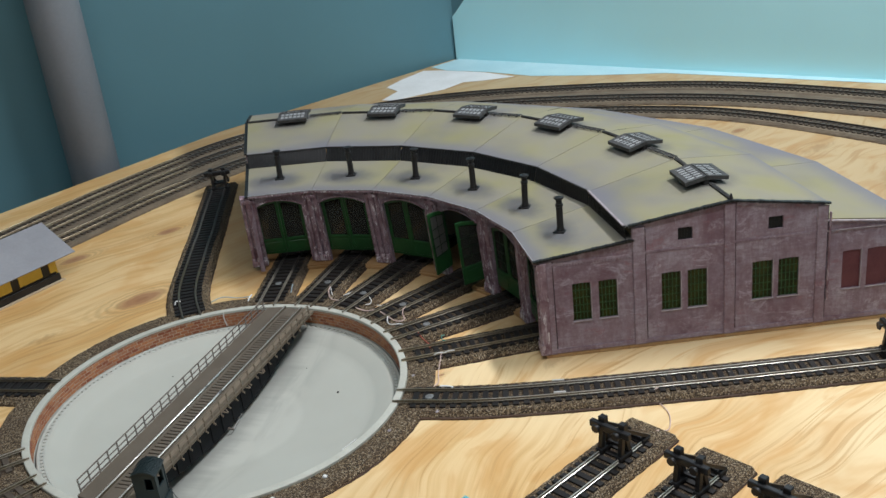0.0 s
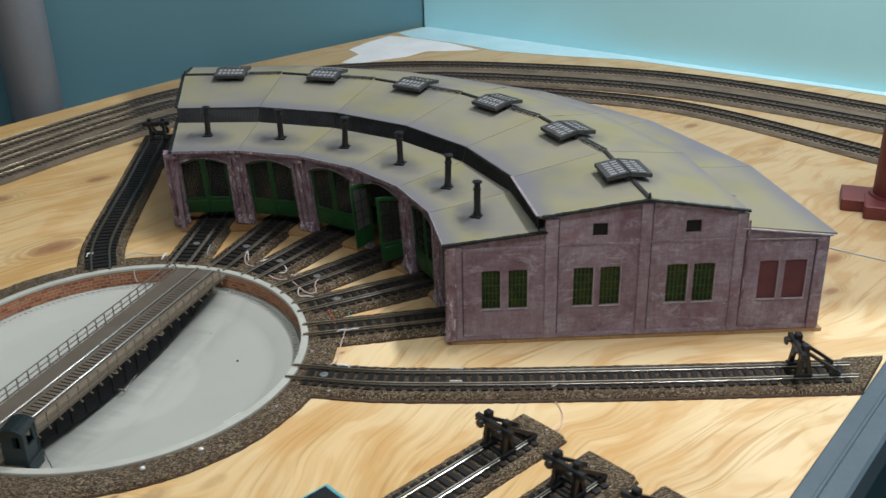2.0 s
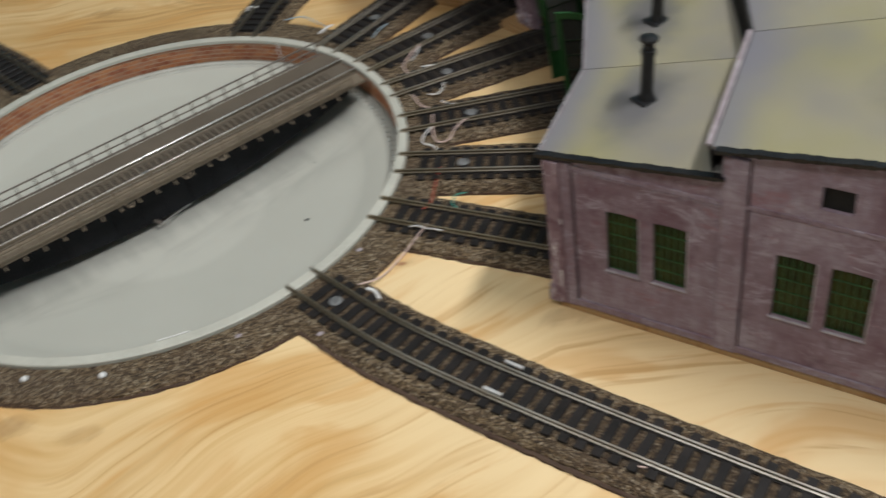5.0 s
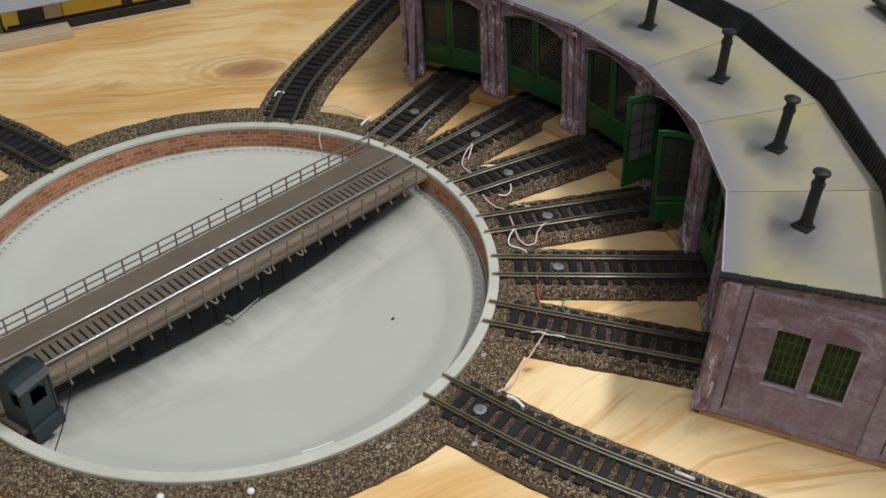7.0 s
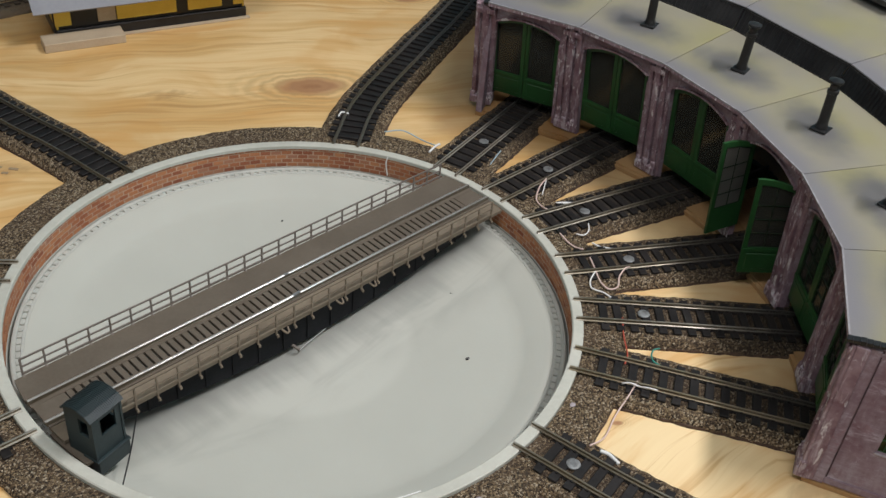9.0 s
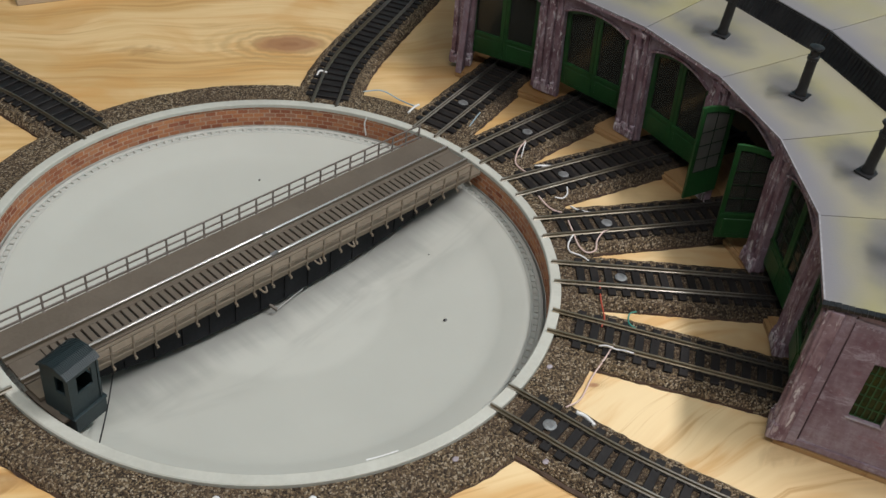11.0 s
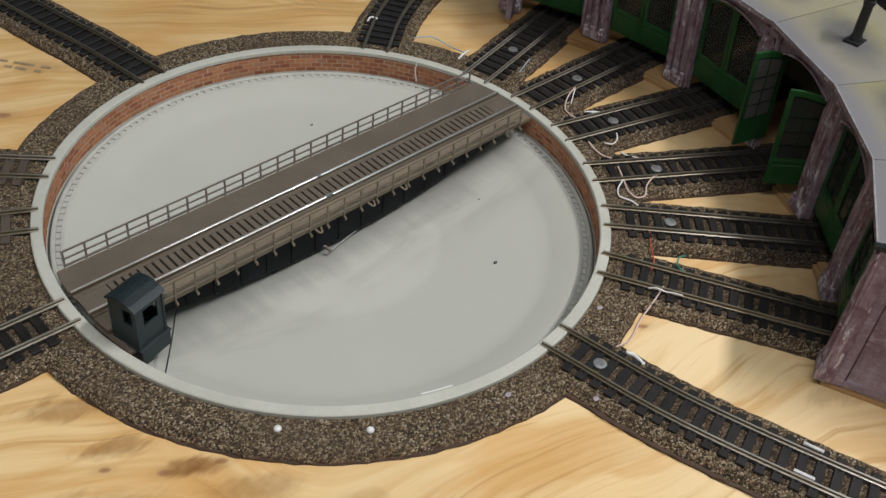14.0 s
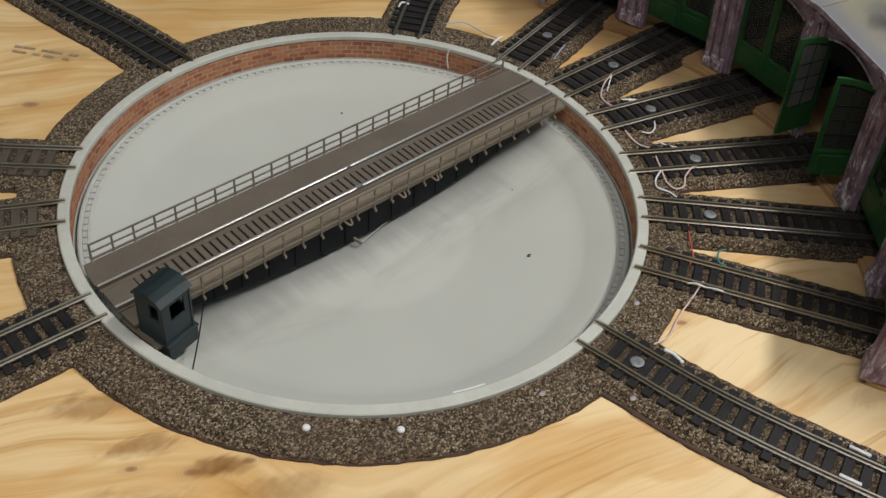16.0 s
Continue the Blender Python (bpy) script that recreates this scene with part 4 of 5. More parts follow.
# marks and small things in and round the pit
bm = bmesh.new()
for x, y, s in ((56.5, -78.0, 1.5), (56.5, 87.5, 0.9), (90, -32, 0.6)):
    r = math.hypot(x, y)
    z = -19.2 - (118 - r) * 0.136 + 0.3
    bmesh.ops.create_icosphere(bm, subdivisions=1, radius=s * MM, matrix=pose(x * MM, y * MM, z * MM) @ Matrix.Diagonal((1, 0.7, 0.5, 1)))
tagged(new("debris", mesh_of("debris", bm, BLACK)), "dark crumbs lying on the pit floor", "debris", kind="stuff")
bm = bmesh.new()
wire(bm, [(*polar(149.7, 28.4), 6.4), (*polar(149.3, 28.7), 1.0), (*polar(149.5, 28.2), -7.5)], 0.45)
tagged(new("glue_line", mesh_of("glue_line", bm, WHITE)), "white glue run down the brick pit wall", "glue")
bm = bmesh.new()
wire(bm, [(*polar(149.6, a), 6.9) for a in (-113.5, -110.5, -107.6)], 0.35)
tagged(new("glue_line", mesh_of("glue_line", bm, WHITE)), "white glue streak along the pit rim", "glue")

# cork collar round the pit, on its underlay
for x, y in ((2.0, -190.0), (50.0, -153.0), (-28.0, -162.0)):
    bm = bmesh.new()
    bmesh.ops.create_icosphere(bm, subdivisions=2, radius=1.5 * MM, matrix=pose(0, 0, 0) @ Matrix.Diagonal((1.2, 0.9, 0.3, 1)))
    ob = new("glue_drop", mesh_of("glue_drop", bm, TRIM, True))
    ob.matrix_world = pose(x * MM, y * MM, 0.0052)
    tagged(ob, "dried pale glue drop on the cork", "glue", "glue drops")
collar = thing("cork_collar", "ring of brown granular cork round the turntable pit", "roadbed")
rnd = random.Random(5)
for name, profile, material, label in (("cork_ring", [(156.4, 0.4), (156.4, 4.7), (164, 4.85), (172, 4.8), (177.4, 4.7), (180.4, 2.6), (181.2, 0.9)], CORK, "brown granular cork"),
                                       ("underlay", [(158.0, 0.1), (158.0, 2.0), (170.0, 2.0), (176.0, 2.0), (180.4, 1.6), (181.2, 1.2), (181.6, 0.0)], UNDERLAY, "dark reddish brown underlay ring")):
    bm = bmesh.new()
    for row in lathe(bm, profile, 220):
        for v in row[3:]:
            k = 0.9915 + rnd.uniform(-0.55, 0.55) * MM / 0.18
            v.co.x, v.co.y = v.co.x * k + 0.0018, v.co.y * k + 0.0020
        for v in row[1:5]:
            v.co.z += rnd.uniform(-0.14, 0.14) * MM
    part(name, bm, material, collar, label)
for x, y in ((-119.9, -110.6), (-89.7, -136.9)):
    bm = bmesh.new()
    bmesh.ops.create_uvsphere(bm, u_segments=12, v_segments=8, radius=1.9 * MM, matrix=pose(0, 0, 0.0004) @ Matrix.Diagonal((1, 1, 0.7, 1)))
    ob = new("light_bead", mesh_of("light_bead", bm, PEARL, True))
    ob.matrix_world = pose(x * MM, y * MM, 0.0048)
    tagged(ob, "small white bead set in the cork", "bead", "light beads")


def screw_mesh():
    bm = bmesh.new()
    lathe(bm, [(0.02, 0.75), (2.4, 0.72), (3.3, 0.45), (3.5, 0.0)], 20)
    for a in (20, 110):
        box(bm, 0, 0, 0.76, 3.8, 0.6, 0.12, a)
    return mesh_of("screw", bm, STEEL, False)


SCREW = screw_mesh()
for r, a, z in ((203, 13.0, 6.9), (206.3, -1.5, 6.9), (194, -15.5, 6.9), (195.9, -30.7, 6.9), (190.6, -45.4, 6.9), (179, -83.8, 6.9)):
    ob = new("screw", SCREW)
    ob.matrix_world = pose(*[v * MM for v in polar(r, a)], (z - 0.5) * MM, 0, 0, a * 3)
    tagged(ob, "zinc screw holding the track down", "screw", "track screws")

# ---------------------------------------------------------------- the roundhouse: six stalls of 15 degrees
HUB = (10.9, -26.7)
FIRST, STEP = 26.23, 15.78
HALF = radians(STEP / 2)
roundhouse = thing("roundhouse", "six-stall purple brick roundhouse with cream sooted roofs", "building")


def at_angle(a, x=0.0, y=0.0, z=0.0):
    """Local x points outward from the hub along angle a; x, y, z in mm."""
    return pose(HUB[0] * MM, HUB[1] * MM, 0, 0, 0, a) @ pose(x * MM, y * MM, z * MM)


STALLS = [FIRST - STEP * (k + 0.5) for k in range(6)]
SEAMS = [FIRST - STEP * k for k in range(7)]


def roof_panel(r0, z0, r1, z1, ox, oz, thick=1.3, over=0.25):
    """One stall's roof slope between two rings, relative to (ox, oz)."""
    bm = bmesh.new()
    vs = []
    for dz in (0, -thick):
        for r, z in ((r0, z0), (r1, z1)):
            for s in (-1, 1):
                vs.append(bm.verts.new(Vector((r * math.cos(HALF) - ox, s * (r * math.sin(HALF) - over), z + dz - oz)) * MM))
    a, b, c, d, e, f, g, h = vs
    for q in ((a, b, d, c), (e, f, h, g), (a, b, f, e), (c, d, h, g), (a, c, g, e), (b, d, h, f)):
        bm.faces.new(q)
    return bm


bm = bmesh.new()
OUT = [1.4, 0, 0, 0, 0, 0, -1.4]
places = [at_angle(a, 243.5, o) @ Vector() for a, o in zip(SEAMS, OUT)] + [at_angle(a, 546, o) @ Vector() for a, o in zip(reversed(SEAMS), reversed(OUT))]
sheet(bm, [(v.x / MM, v.y / MM) for v in places], (), 2.6, "xy", 0.3)
part("base_plate", bm, STRIP_WOOD, roundhouse, "thin brown wooden base")
bm = bmesh.new()
places = [at_angle(a, 246, -o) @ Vector() for a, o in zip(SEAMS, OUT)] + [at_angle(a, 538, -o) @ Vector() for a, o in zip(reversed(SEAMS), reversed(OUT))]
sheet(bm, [(v.x / MM, v.y / MM) for v in places], (), 0.9, "xy", 2.95)
part("floor_board", bm, STRIP_WOOD, roundhouse)

LOWX, LOWZ = 270.0 * math.cos(HALF), 92.8
low = mesh_of("lower_roof", roof_panel(238.6, 89.2, 320, 98.6, LOWX, LOWZ), LOW_ROOF)
UPX, UPZ = 397.0 * math.cos(HALF), 121.6
upf = mesh_of("upper_front_roof", roof_panel(312.4, 110.3, 397.5, 122.0, UPX, UPZ), HIGH_ROOF)
upb = mesh_of("upper_back_roof", roof_panel(397.5, 122.0, 475, 110.2, UPX, UPZ), HIGH_ROOF)
BKX, BKZ = 494.0 * math.cos(HALF), 94.0
bkl = mesh_of("back_roof", roof_panel(470, 96.4, 547.5, 87.4, BKX, BKZ), BACK_ROOF)
for a in STALLS:
    link("lower_roof", low, roundhouse, at_angle(a, LOWX, 0, LOWZ), "cream lower roof slope with soot round the chimney")
    link("upper_front_roof", upf, roundhouse, at_angle(a, UPX, 0, UPZ), "cream upper roof slope with grey soot")
    link("upper_back_roof", upb, roundhouse, at_angle(a, UPX, 0, UPZ), "cream upper roof slope with grey soot")
    link("back_roof", bkl, roundhouse, at_angle(a, BKX, 0, BKZ), "yellowish back roof slope")

# eave strips
bm = bmesh.new()
x0, w0 = 238.6 * math.cos(HALF), 238.6 * math.sin(HALF)
box(bm, x0 - 0.2, 0, 88.2, 1.2, 2 * w0 - 0.4, 2.0)
eave = mesh_of("eave_strip", bm, STONE)
bm = bmesh.new()
bar(bm, (x0 - 0.6, -w0 + 0.3, 89.5), (x0 - 0.6, w0 - 0.3, 89.5), 0.8, 0.9)
card_edge = mesh_of("card_edge", bm, CARD)
bm = bmesh.new()
x0, w0 = 312.6 * math.cos(HALF), 312.6 * math.sin(HALF)
box(bm, x0 - 0.1, 0, 109.6, 1.2, 2 * w0 - 0.4, 1.9)
eave_high = mesh_of("eave_strip", bm, SOOT)
bm = bmesh.new()
bar(bm, (x0 - 1.0, -w0 + 0.4, 110.9), (x0 - 1.0, w0 - 0.4, 110.9), 1.9, 1.2)
flashing = mesh_of("flashing", bm, TRIM)

# glazed clerestory band, leaning in towards its foot, most of all at the far stalls
FEET = [306.0, 305.0, 305.0, 306.0, 308.5, 311.0, 314.0]
HEAD = 312.2


def clerestory(k):
    """Band of stall k, in the frame of its middle line."""
    bm = bmesh.new()

    def at(f, v):
        foot = FEET[k + 1] + (FEET[k] - FEET[k + 1]) * (v + 1) / 2
        r = foot + (HEAD - foot) * f
        return r * math.cos(HALF) - 0.2, v * (r * math.sin(HALF) - 0.3), 96.6 + 13.4 * f

    bm.faces.new([bm.verts.new(Vector(at(f, v)) * MM) for f, v in ((0, -1), (0, 1), (1, 1), (1, -1))])
    for i in range(27):
        v = -1 + 2 * (i + 0.5) / 27
        bar(bm, at(0, v), at(1, v), 0.7, 0.9)
    for f in (0.04, 0.95):
        bar(bm, at(f, -1), at(f, 1), 0.8, 0.7)
    return mesh_of("clerestory", bm, BLACK)


bm = bmesh.new()
BX, BW = 471.5 * math.cos(HALF), 471.5 * math.sin(HALF)
box(bm, BX, 0, 102.6, 1.6, 2 * BW - 0.4, 14.0)
back_clere = mesh_of("clerestory", bm, SOOT)
bm = bmesh.new()
RX, RW = 541.0 * math.cos(HALF), 541.0 * math.sin(HALF)
sheet(bm, rect(-RW, 3.4, RW, 86.6), [rect(y - 8, 30, y + 8, 64) for y in (-44, -15, 15, 44)], 2.4, "yz", RX - 2.4)
back_wall = mesh_of("back_wall", bm, PURPLE)
for k, a in enumerate(STALLS):
    link("eave_strip", eave, roundhouse, at_angle(a))
    link("card_edge", card_edge, roundhouse, at_angle(a), "pale bare card edge of the roof")
    link("eave_strip", eave_high, roundhouse, at_angle(a))
    if a == STALLS[-1]:
        link("flashing", flashing, roundhouse, at_angle(a), "pale bare strip along the roof step")
    link("clerestory", clerestory(k), roundhouse, at_angle(a), "black glazed clerestory band")
    link("clerestory", back_clere, roundhouse, at_angle(a))
    link("back_wall", back_wall, roundhouse, at_angle(a))

# front wall with an arched doorway to each stall; it leans, foot outwards, more at the far stalls
LEANS = [10.0, 9.4, 7.2, 5.2, 2.8, 1.2, 0.0]
SHIFTS = [1.7, 1.2, 1.1, 0.2, -0.6, -0.7, -0.3]


def leaning(a, degrees):
    return at_angle(a, 242.0, 0, 84.0) @ pose(0, 0, 0, 0, -degrees, 0) @ pose(-0.242, 0, -0.084)


FX, FW = 243.6 * math.cos(HALF), 243.6 * math.sin(HALF)
DOOR_HALF, SPRING, CROWN = 25.0, 73.0, 80.0


def arch_height(y, half=DOOR_HALF, spring=SPRING, crown=CROWN):
    rise = crown - spring
    rad = (half * half + rise * rise) / (2 * rise)
    return crown - rad + math.sqrt(max(rad * rad - y * y, 0))


def arch_top(y0, y1, n, drop=0.0):
    return [(y0 + (y1 - y0) * i / n, arch_height(y0 + (y1 - y0) * i / n) - drop) for i in range(n + 1)]


bm = bmesh.new()
outline = [(-FW, 3.4), (-DOOR_HALF, 3.4)] + arch_top(-DOOR_HALF, DOOR_HALF, 16) + [(DOOR_HALF, 3.4), (FW, 3.4), (FW, 88.0), (-FW, 88.0)]
sheet(bm, outline, (), 3.0, "yz", FX)
front = mesh_of("front_wall", bm, PURPLE)
bm = bmesh.new()
tops = arch_top(-DOOR_HALF - 0.0, DOOR_HALF, 14)
for (ya, za), (yb, zb) in zip(tops, tops[1:]):
    bar(bm, (FX - 0.5, ya, za + 1.1), (FX - 0.5, yb, zb + 1.1), 2.2, 1.2)
for s in (-1, 1):
    box(bm, FX - 0.5, s * (DOOR_HALF + 1.1), 37, 1.2, 2.2, 66)
arch = mesh_of("arch_trim", bm, STONE)
for k, a in enumerate(STALLS):
    wall = link("front_wall", front, roundhouse, leaning(a + (SHIFTS[k] + SHIFTS[k + 1]) / 2, (LEANS[k] + LEANS[k + 1]) / 2), "purple brick front wall with an arched doorway")
    link("arch_trim", arch, wall)

# clustered pillar at each seam
bm = bmesh.new()
box(bm, 245.0, 0, 46.0, 6.0, 15.5, 82.6, 0, 0.4)
for y, w, d in ((-5.6, 3.4, 2.0), (0, 4.6, 3.0), (5.6, 3.4, 2.0)):
    box(bm, 242.4 - d / 2, y, 46.0, d, w, 82.0, 0, 0.5)
box(bm, 241.4, 0, 82.6, 4.4, 13.0, 4.0, 0, 0.6)
box(bm, 241.2, 0, 73.0, 3.8, 6.0, 2.4, 0, 0.5)
pillar = mesh_of("pillar", bm, STONE)
bm = bmesh.new()
box(bm, 242.0, 0, 7.4, 6.4, 16.4, 7.0, 0, 0.9)
box(bm, 241.6, -6.2, 12.0, 4.4, 4.2, 6.0, 0, 1.1)
box(bm, 241.6, 6.2, 11.2, 4.4, 4.0, 5.4, 0, 1.1)
box(bm, 240.8, 0, 12.4, 4.4, 5.2, 6.4, 0, 1.2)
foot_block = mesh_of("foot_block", bm, CHALK)
for k, a in enumerate(SEAMS):
    turn = a - 1.4 if a == SEAMS[0] else (a + 1.4 if a == SEAMS[-1] else a)
    column = link("pillar", pillar, roundhouse, leaning(turn + SHIFTS[k], LEANS[k]), "weathered purple brick pillar with chipped white edges")
    link("foot_block", foot_block, column, label="chalky chipped pillar foot")


# a door leaf from its hinge (y = 0) to the meeting edge (y = width)
def door_leaf_meshes():
    w = DOOR_HALF - 0.5

    def h(y):
        return arch_height(w - y) - 0.6

    out = [(0.2, 15.0)] + [(w, 15.0)] + [(w - w * i / 9, h(w - w * i / 9)) for i in range(10)]
    inner = [(3.4, 33.0), (w - 2.6, 33.0)] + [(w - 2.6 - (w - 6.0) * i / 7, h(w - 2.6 - (w - 6.0) * i / 7) - 3.4) for i in range(8)]
    bm = bmesh.new()
    sheet(bm, out, [inner], 1.6, "yz", -0.8)
    box(bm, -1.0, w / 2, 23.5, 0.6, w - 6.0, 11.0, 0, 0.25)
    box(bm, -1.0, w / 2, 31.4, 0.7, w - 0.8, 2.0)
    leaf = mesh_of("door_leaf", bm, GREEN)
    bm = bmesh.new()
    cells = []
    for i in range(2):
        y0, y1 = 3.4 + (w - 6.0) * i / 2 + 0.12, 3.4 + (w - 6.0) * (i + 1) / 2 - 0.12
        for z0, z1 in ((33.3, 42.7), (42.95, 52.15), (52.4, 61.6)):
            cells.append(rect(y0, z0, y1, z1))
        cells.append([(y0, 61.9), (y1, 61.9), (y1, h(y1) - 3.9), (y0, h(y0) - 3.9)])
    sheet(bm, [(3.2, 32.9), (w - 2.4, 32.9), (w - 2.4, h(w - 2.4) - 3.2), (w / 2, h(w / 2) - 3.2), (3.2, h(3.2) - 3.2)], cells, 1.3, "yz", -0.35)
    bars = mesh_of("glazing_bar", bm, DARKGREEN)
    bm = bmesh.new()
    sheet(bm, inner, (), 0.3, "yz", 0.2)
    clean = mesh_of("pane", bm.copy(), PANE)
    return leaf, bars, clean, mesh_of("pane", bm, DUSTY_LIT_PANE)


LEAF, BARS, GLASS, DUSTY_LIT_GLASS = door_leaf_meshes()
OPEN = {3: (72.0, 80.0)}
for k, a in enumerate(STALLS):
    for s in (0, 1):
        angle = OPEN.get(k, (0.0, 0.0))[s]
        # the leaf on the low side swings one way, its mirror image the other
        hinge = leaning(a + (SHIFTS[k] + SHIFTS[k + 1]) / 2, (LEANS[k] + LEANS[k + 1]) / 2) @ pose((FX + 3.6) * MM, (-1 if s == 0 else 1) * (DOOR_HALF - 0.3) * MM, 0)
        turn = pose(0, 0, 0, 0, 0, angle) if s == 0 else Matrix.Diagonal((1, -1, 1, 1)) @ pose(0, 0, 0, 0, 0, angle)
        leaf = link("door", LEAF, roundhouse, hinge @ turn, "green plank door standing open" if angle else "closed green door with glazed upper half")
        if k > 2:
            link("glazing_bar", BARS, leaf)
        pane = link("pane", DUSTY_LIT_GLASS if (k, s) == (3, 1) else GLASS, leaf)
        pane.visible_shadow = False

# gable walls
GABLE = [(243.0, 3.4), (243.0, 87.8), (317.8, 96.6), (317.8, 109.4), (397.5, 120.4), (472.5, 109.0), (472.5, 94.4), (541.5, 86.2), (541.5, 3.4)]
WINDOWS = [(268.2, 283.0), (289.6, 304.5), (341.0, 356.6), (362.3, 378.0), (415.2, 431.8), (436.6, 453.2), (489.0, 504.0), (509.4, 526.7)]
VENTS = [(354.8, 366.6), (427.5, 439.5)]
Z0, Z1 = 31.5, 65.6
STRIPS = [(243.4, 252.8), (318.0, 328.0), (391.9, 400.6), (466.7, 475.0), (532.5, 541.8)]


def window_top(u0, u1, z):
    return [(u1, z - 0.5), ((u0 + u1) / 2, z), (u0, z - 0.5)]


def gable(angle, side):
    """side -1: the outer face looks along local -y."""
    place = at_angle(angle)
    holes = [[(u0, Z0), (u1, Z0)] + window_top(u0, u1, Z1) for u0, u1 in WINDOWS] + [rect(u0, 92.4, u1, 103.2) for u0, u1 in VENTS]
    bm = bmesh.new()
    sheet(bm, GABLE, holes, 3.0 * -side, "xz", 0.0)
    wall = part("gable_wall", bm, PURPLE, roundhouse, "chalky purple brick gable wall", place)
    top = {0: 87.4, 1: 108.6, 2: 119.4, 3: 108.0, 4: 85.6}
    for i, (u0, u1) in enumerate(STRIPS):
        bm = bmesh.new()
        box(bm, (u0 + u1) / 2, side * 0.7, (3.2 + top[i]) / 2, u1 - u0, 1.6, top[i] - 3.2, 0, 0.4)
        part("pilaster", bm, PURPLE, wall)
        bm = bmesh.new()
        u = u1 + 0.5 if i < 4 else u0 - 0.5
        box(bm, u, side * 0.12, (6 + top[i]) / 2, 0.8, 0.4, top[i] - 7)
        part("joint", bm, JOINT, wall)
    for u0, u1, z in ((252.8, 318.0, 84.6), (328.0, 391.9, 85.5), (400.6, 466.7, 85.5)):
        bm = bmesh.new()
        box(bm, (u0 + u1) / 2, side * 0.1, z, u1 - u0, 0.6, 2.4, 0, 0.2)
        for i in range(int((u1 - u0) / 2.4) if u0 < 300 else 0):
            box(bm, u0 + 1.2 + i * 2.4, side * 0.35, z - 1.5, 1.1, 0.7, 1.3)
        part("string_course", bm, PURPLE, wall)
    for u0, u1 in ((252.8, 318.0), (328.0, 391.9), (400.6, 466.7), (475.0, 532.5)):
        bm = bmesh.new()
        box(bm, (u0 + u1) / 2, side * 0.4, 5.4, u1 - u0, 1.0, 4.0, 0, 0.3)
        part("plinth", bm, PURPLE, wall)
    for i, (u0, u1) in enumerate(WINDOWS):
        bm = bmesh.new()
        box(bm, (u0 + u1) / 2, side * 0.4, Z0 - 0.5, u1 - u0 + 1.8, 1.2, 0.9, 0, 0.2)
        box(bm, u1 + 0.4, side * 0.2, (Z0 + Z1) / 2, 0.7, 0.7, Z1 - Z0)
        window = part("window", bm, TRIM, wall, "chalky window surround")
        bm = bmesh.new()
        if i < 6:
            cw, ch = (u1 - u0) / 5, (Z1 - Z0 - 0.6) / 5
            cells = [rect(u0 + cw * a + 0.3, Z0 + ch * b + 0.2, u0 + cw * (a + 1) - 0.3, Z0 + ch * (b + 1) - 0.2) for a in range(5) for b in range(5)]
            sheet(bm, rect(u0 - 0.4, Z0 - 0.4, u1 + 0.4, Z1), cells, 0.7, "xz", -side * 1.4)
            link("lattice", mesh_of("lattice", bm, WINGREEN), wall)
            bm = bmesh.new()
            sheet(bm, rect(u0, Z0, u1, Z1 - 0.4), (), 0.3, "xz", -side * 2.0)
            pane = link("pane", mesh_of("pane", bm, WINPANE), wall)
        else:
            sheet(bm, [(u0, Z0), (u1, Z0)] + window_top(u0, u1, Z1), (), 0.6, "xz", -side * 1.2)
            link("shutter", mesh_of("shutter", bm, REDBOARD), wall, label="dull red board closing the window")
    for u0, u1 in VENTS:
        bm = bmesh.new()
        box(bm, (u0 + u1) / 2, -side * 2.2, 97.8, u1 - u0, 0.5, 11)
        for j in range(5):
            box(bm, u0 + (u1 - u0) * (j + 0.5) / 5, -side * 1.8, 97.8, 0.5, 0.5, 11)
        part("vent", bm, DARK, wall, "black louvred vent")
    # ragged black tile edge along the slopes
    bm = bmesh.new()
    rnd = random.Random(int(angle * 10))
    for (ua, za), (ub, zb) in (((237.5, 88.6), (319.5, 98.0)), ((315, 110.2), (397.5, 121.6)), ((397.5, 121.6), (476.5, 109.6))):
        n = int(math.hypot(ub - ua, zb - za) / 2.6)
        for i in range(n):
            t0, t1 = i / n, (i + 0.93) / n
            h = 1.7 + rnd.uniform(-0.6, 0.6)
            bar(bm, (ua + (ub - ua) * t0, side * 1.3, za + (zb - za) * t0), (ua + (ub - ua) * t1, side * 1.3, za + (zb - za) * t1 + 0.15), 3.4, h)
    part("verge_tiles", bm, BLACK, wall, "ragged black verge tiles")
    bm = bmesh.new()
    bar(bm, (472, side * 1.0, 94.8), (544, side * 1.0, 86.2), 2.2, 1.0)
    bar(bm, (467, side * 0.9, 85.2), (541, side * 0.9, 84.4), 0.8, 0.8)
    part("verge_strip", bm, TRIM, wall, "whitish verge strip")
    bm = bmesh.new()
    bar(bm, (476.8, side * 1.8, 24), (476.8, side * 1.8, 102), 1.5, 1.5)
    part("downpipe", bm, STONE, wall)
    return wall


WINPANE = paint("dark_green_window_pane", (0.004, 0.012, 0.004), (0.046, 0.048, 0.010), 0.35, 0, 110, 300, 0.1, 0.2)
WINGREEN = paint("green_window_bars", (0.012, 0.048, 0.018), (0.040, 0.105, 0.035), 0.5, 0, 130)
gable(SEAMS[-1], -1)
gable(SEAMS[0], 1)

# sprayed tin chimneys
def turned(name, profile, n=16):
    bm = bmesh.new()
    lathe(bm, profile, n)
    return mesh_of(name, bm, BLACK)


smoke_pipe = turned("chimney", [(3.1, 3.8), (2.9, 4.6), (2.75, 23.0), (2.5, 24.4), (2.5, 28.2)])
flange = turned("flange", [(3.6, 0.9), (3.4, 2.4), (2.9, 4.6), (2.55, 4.7)])
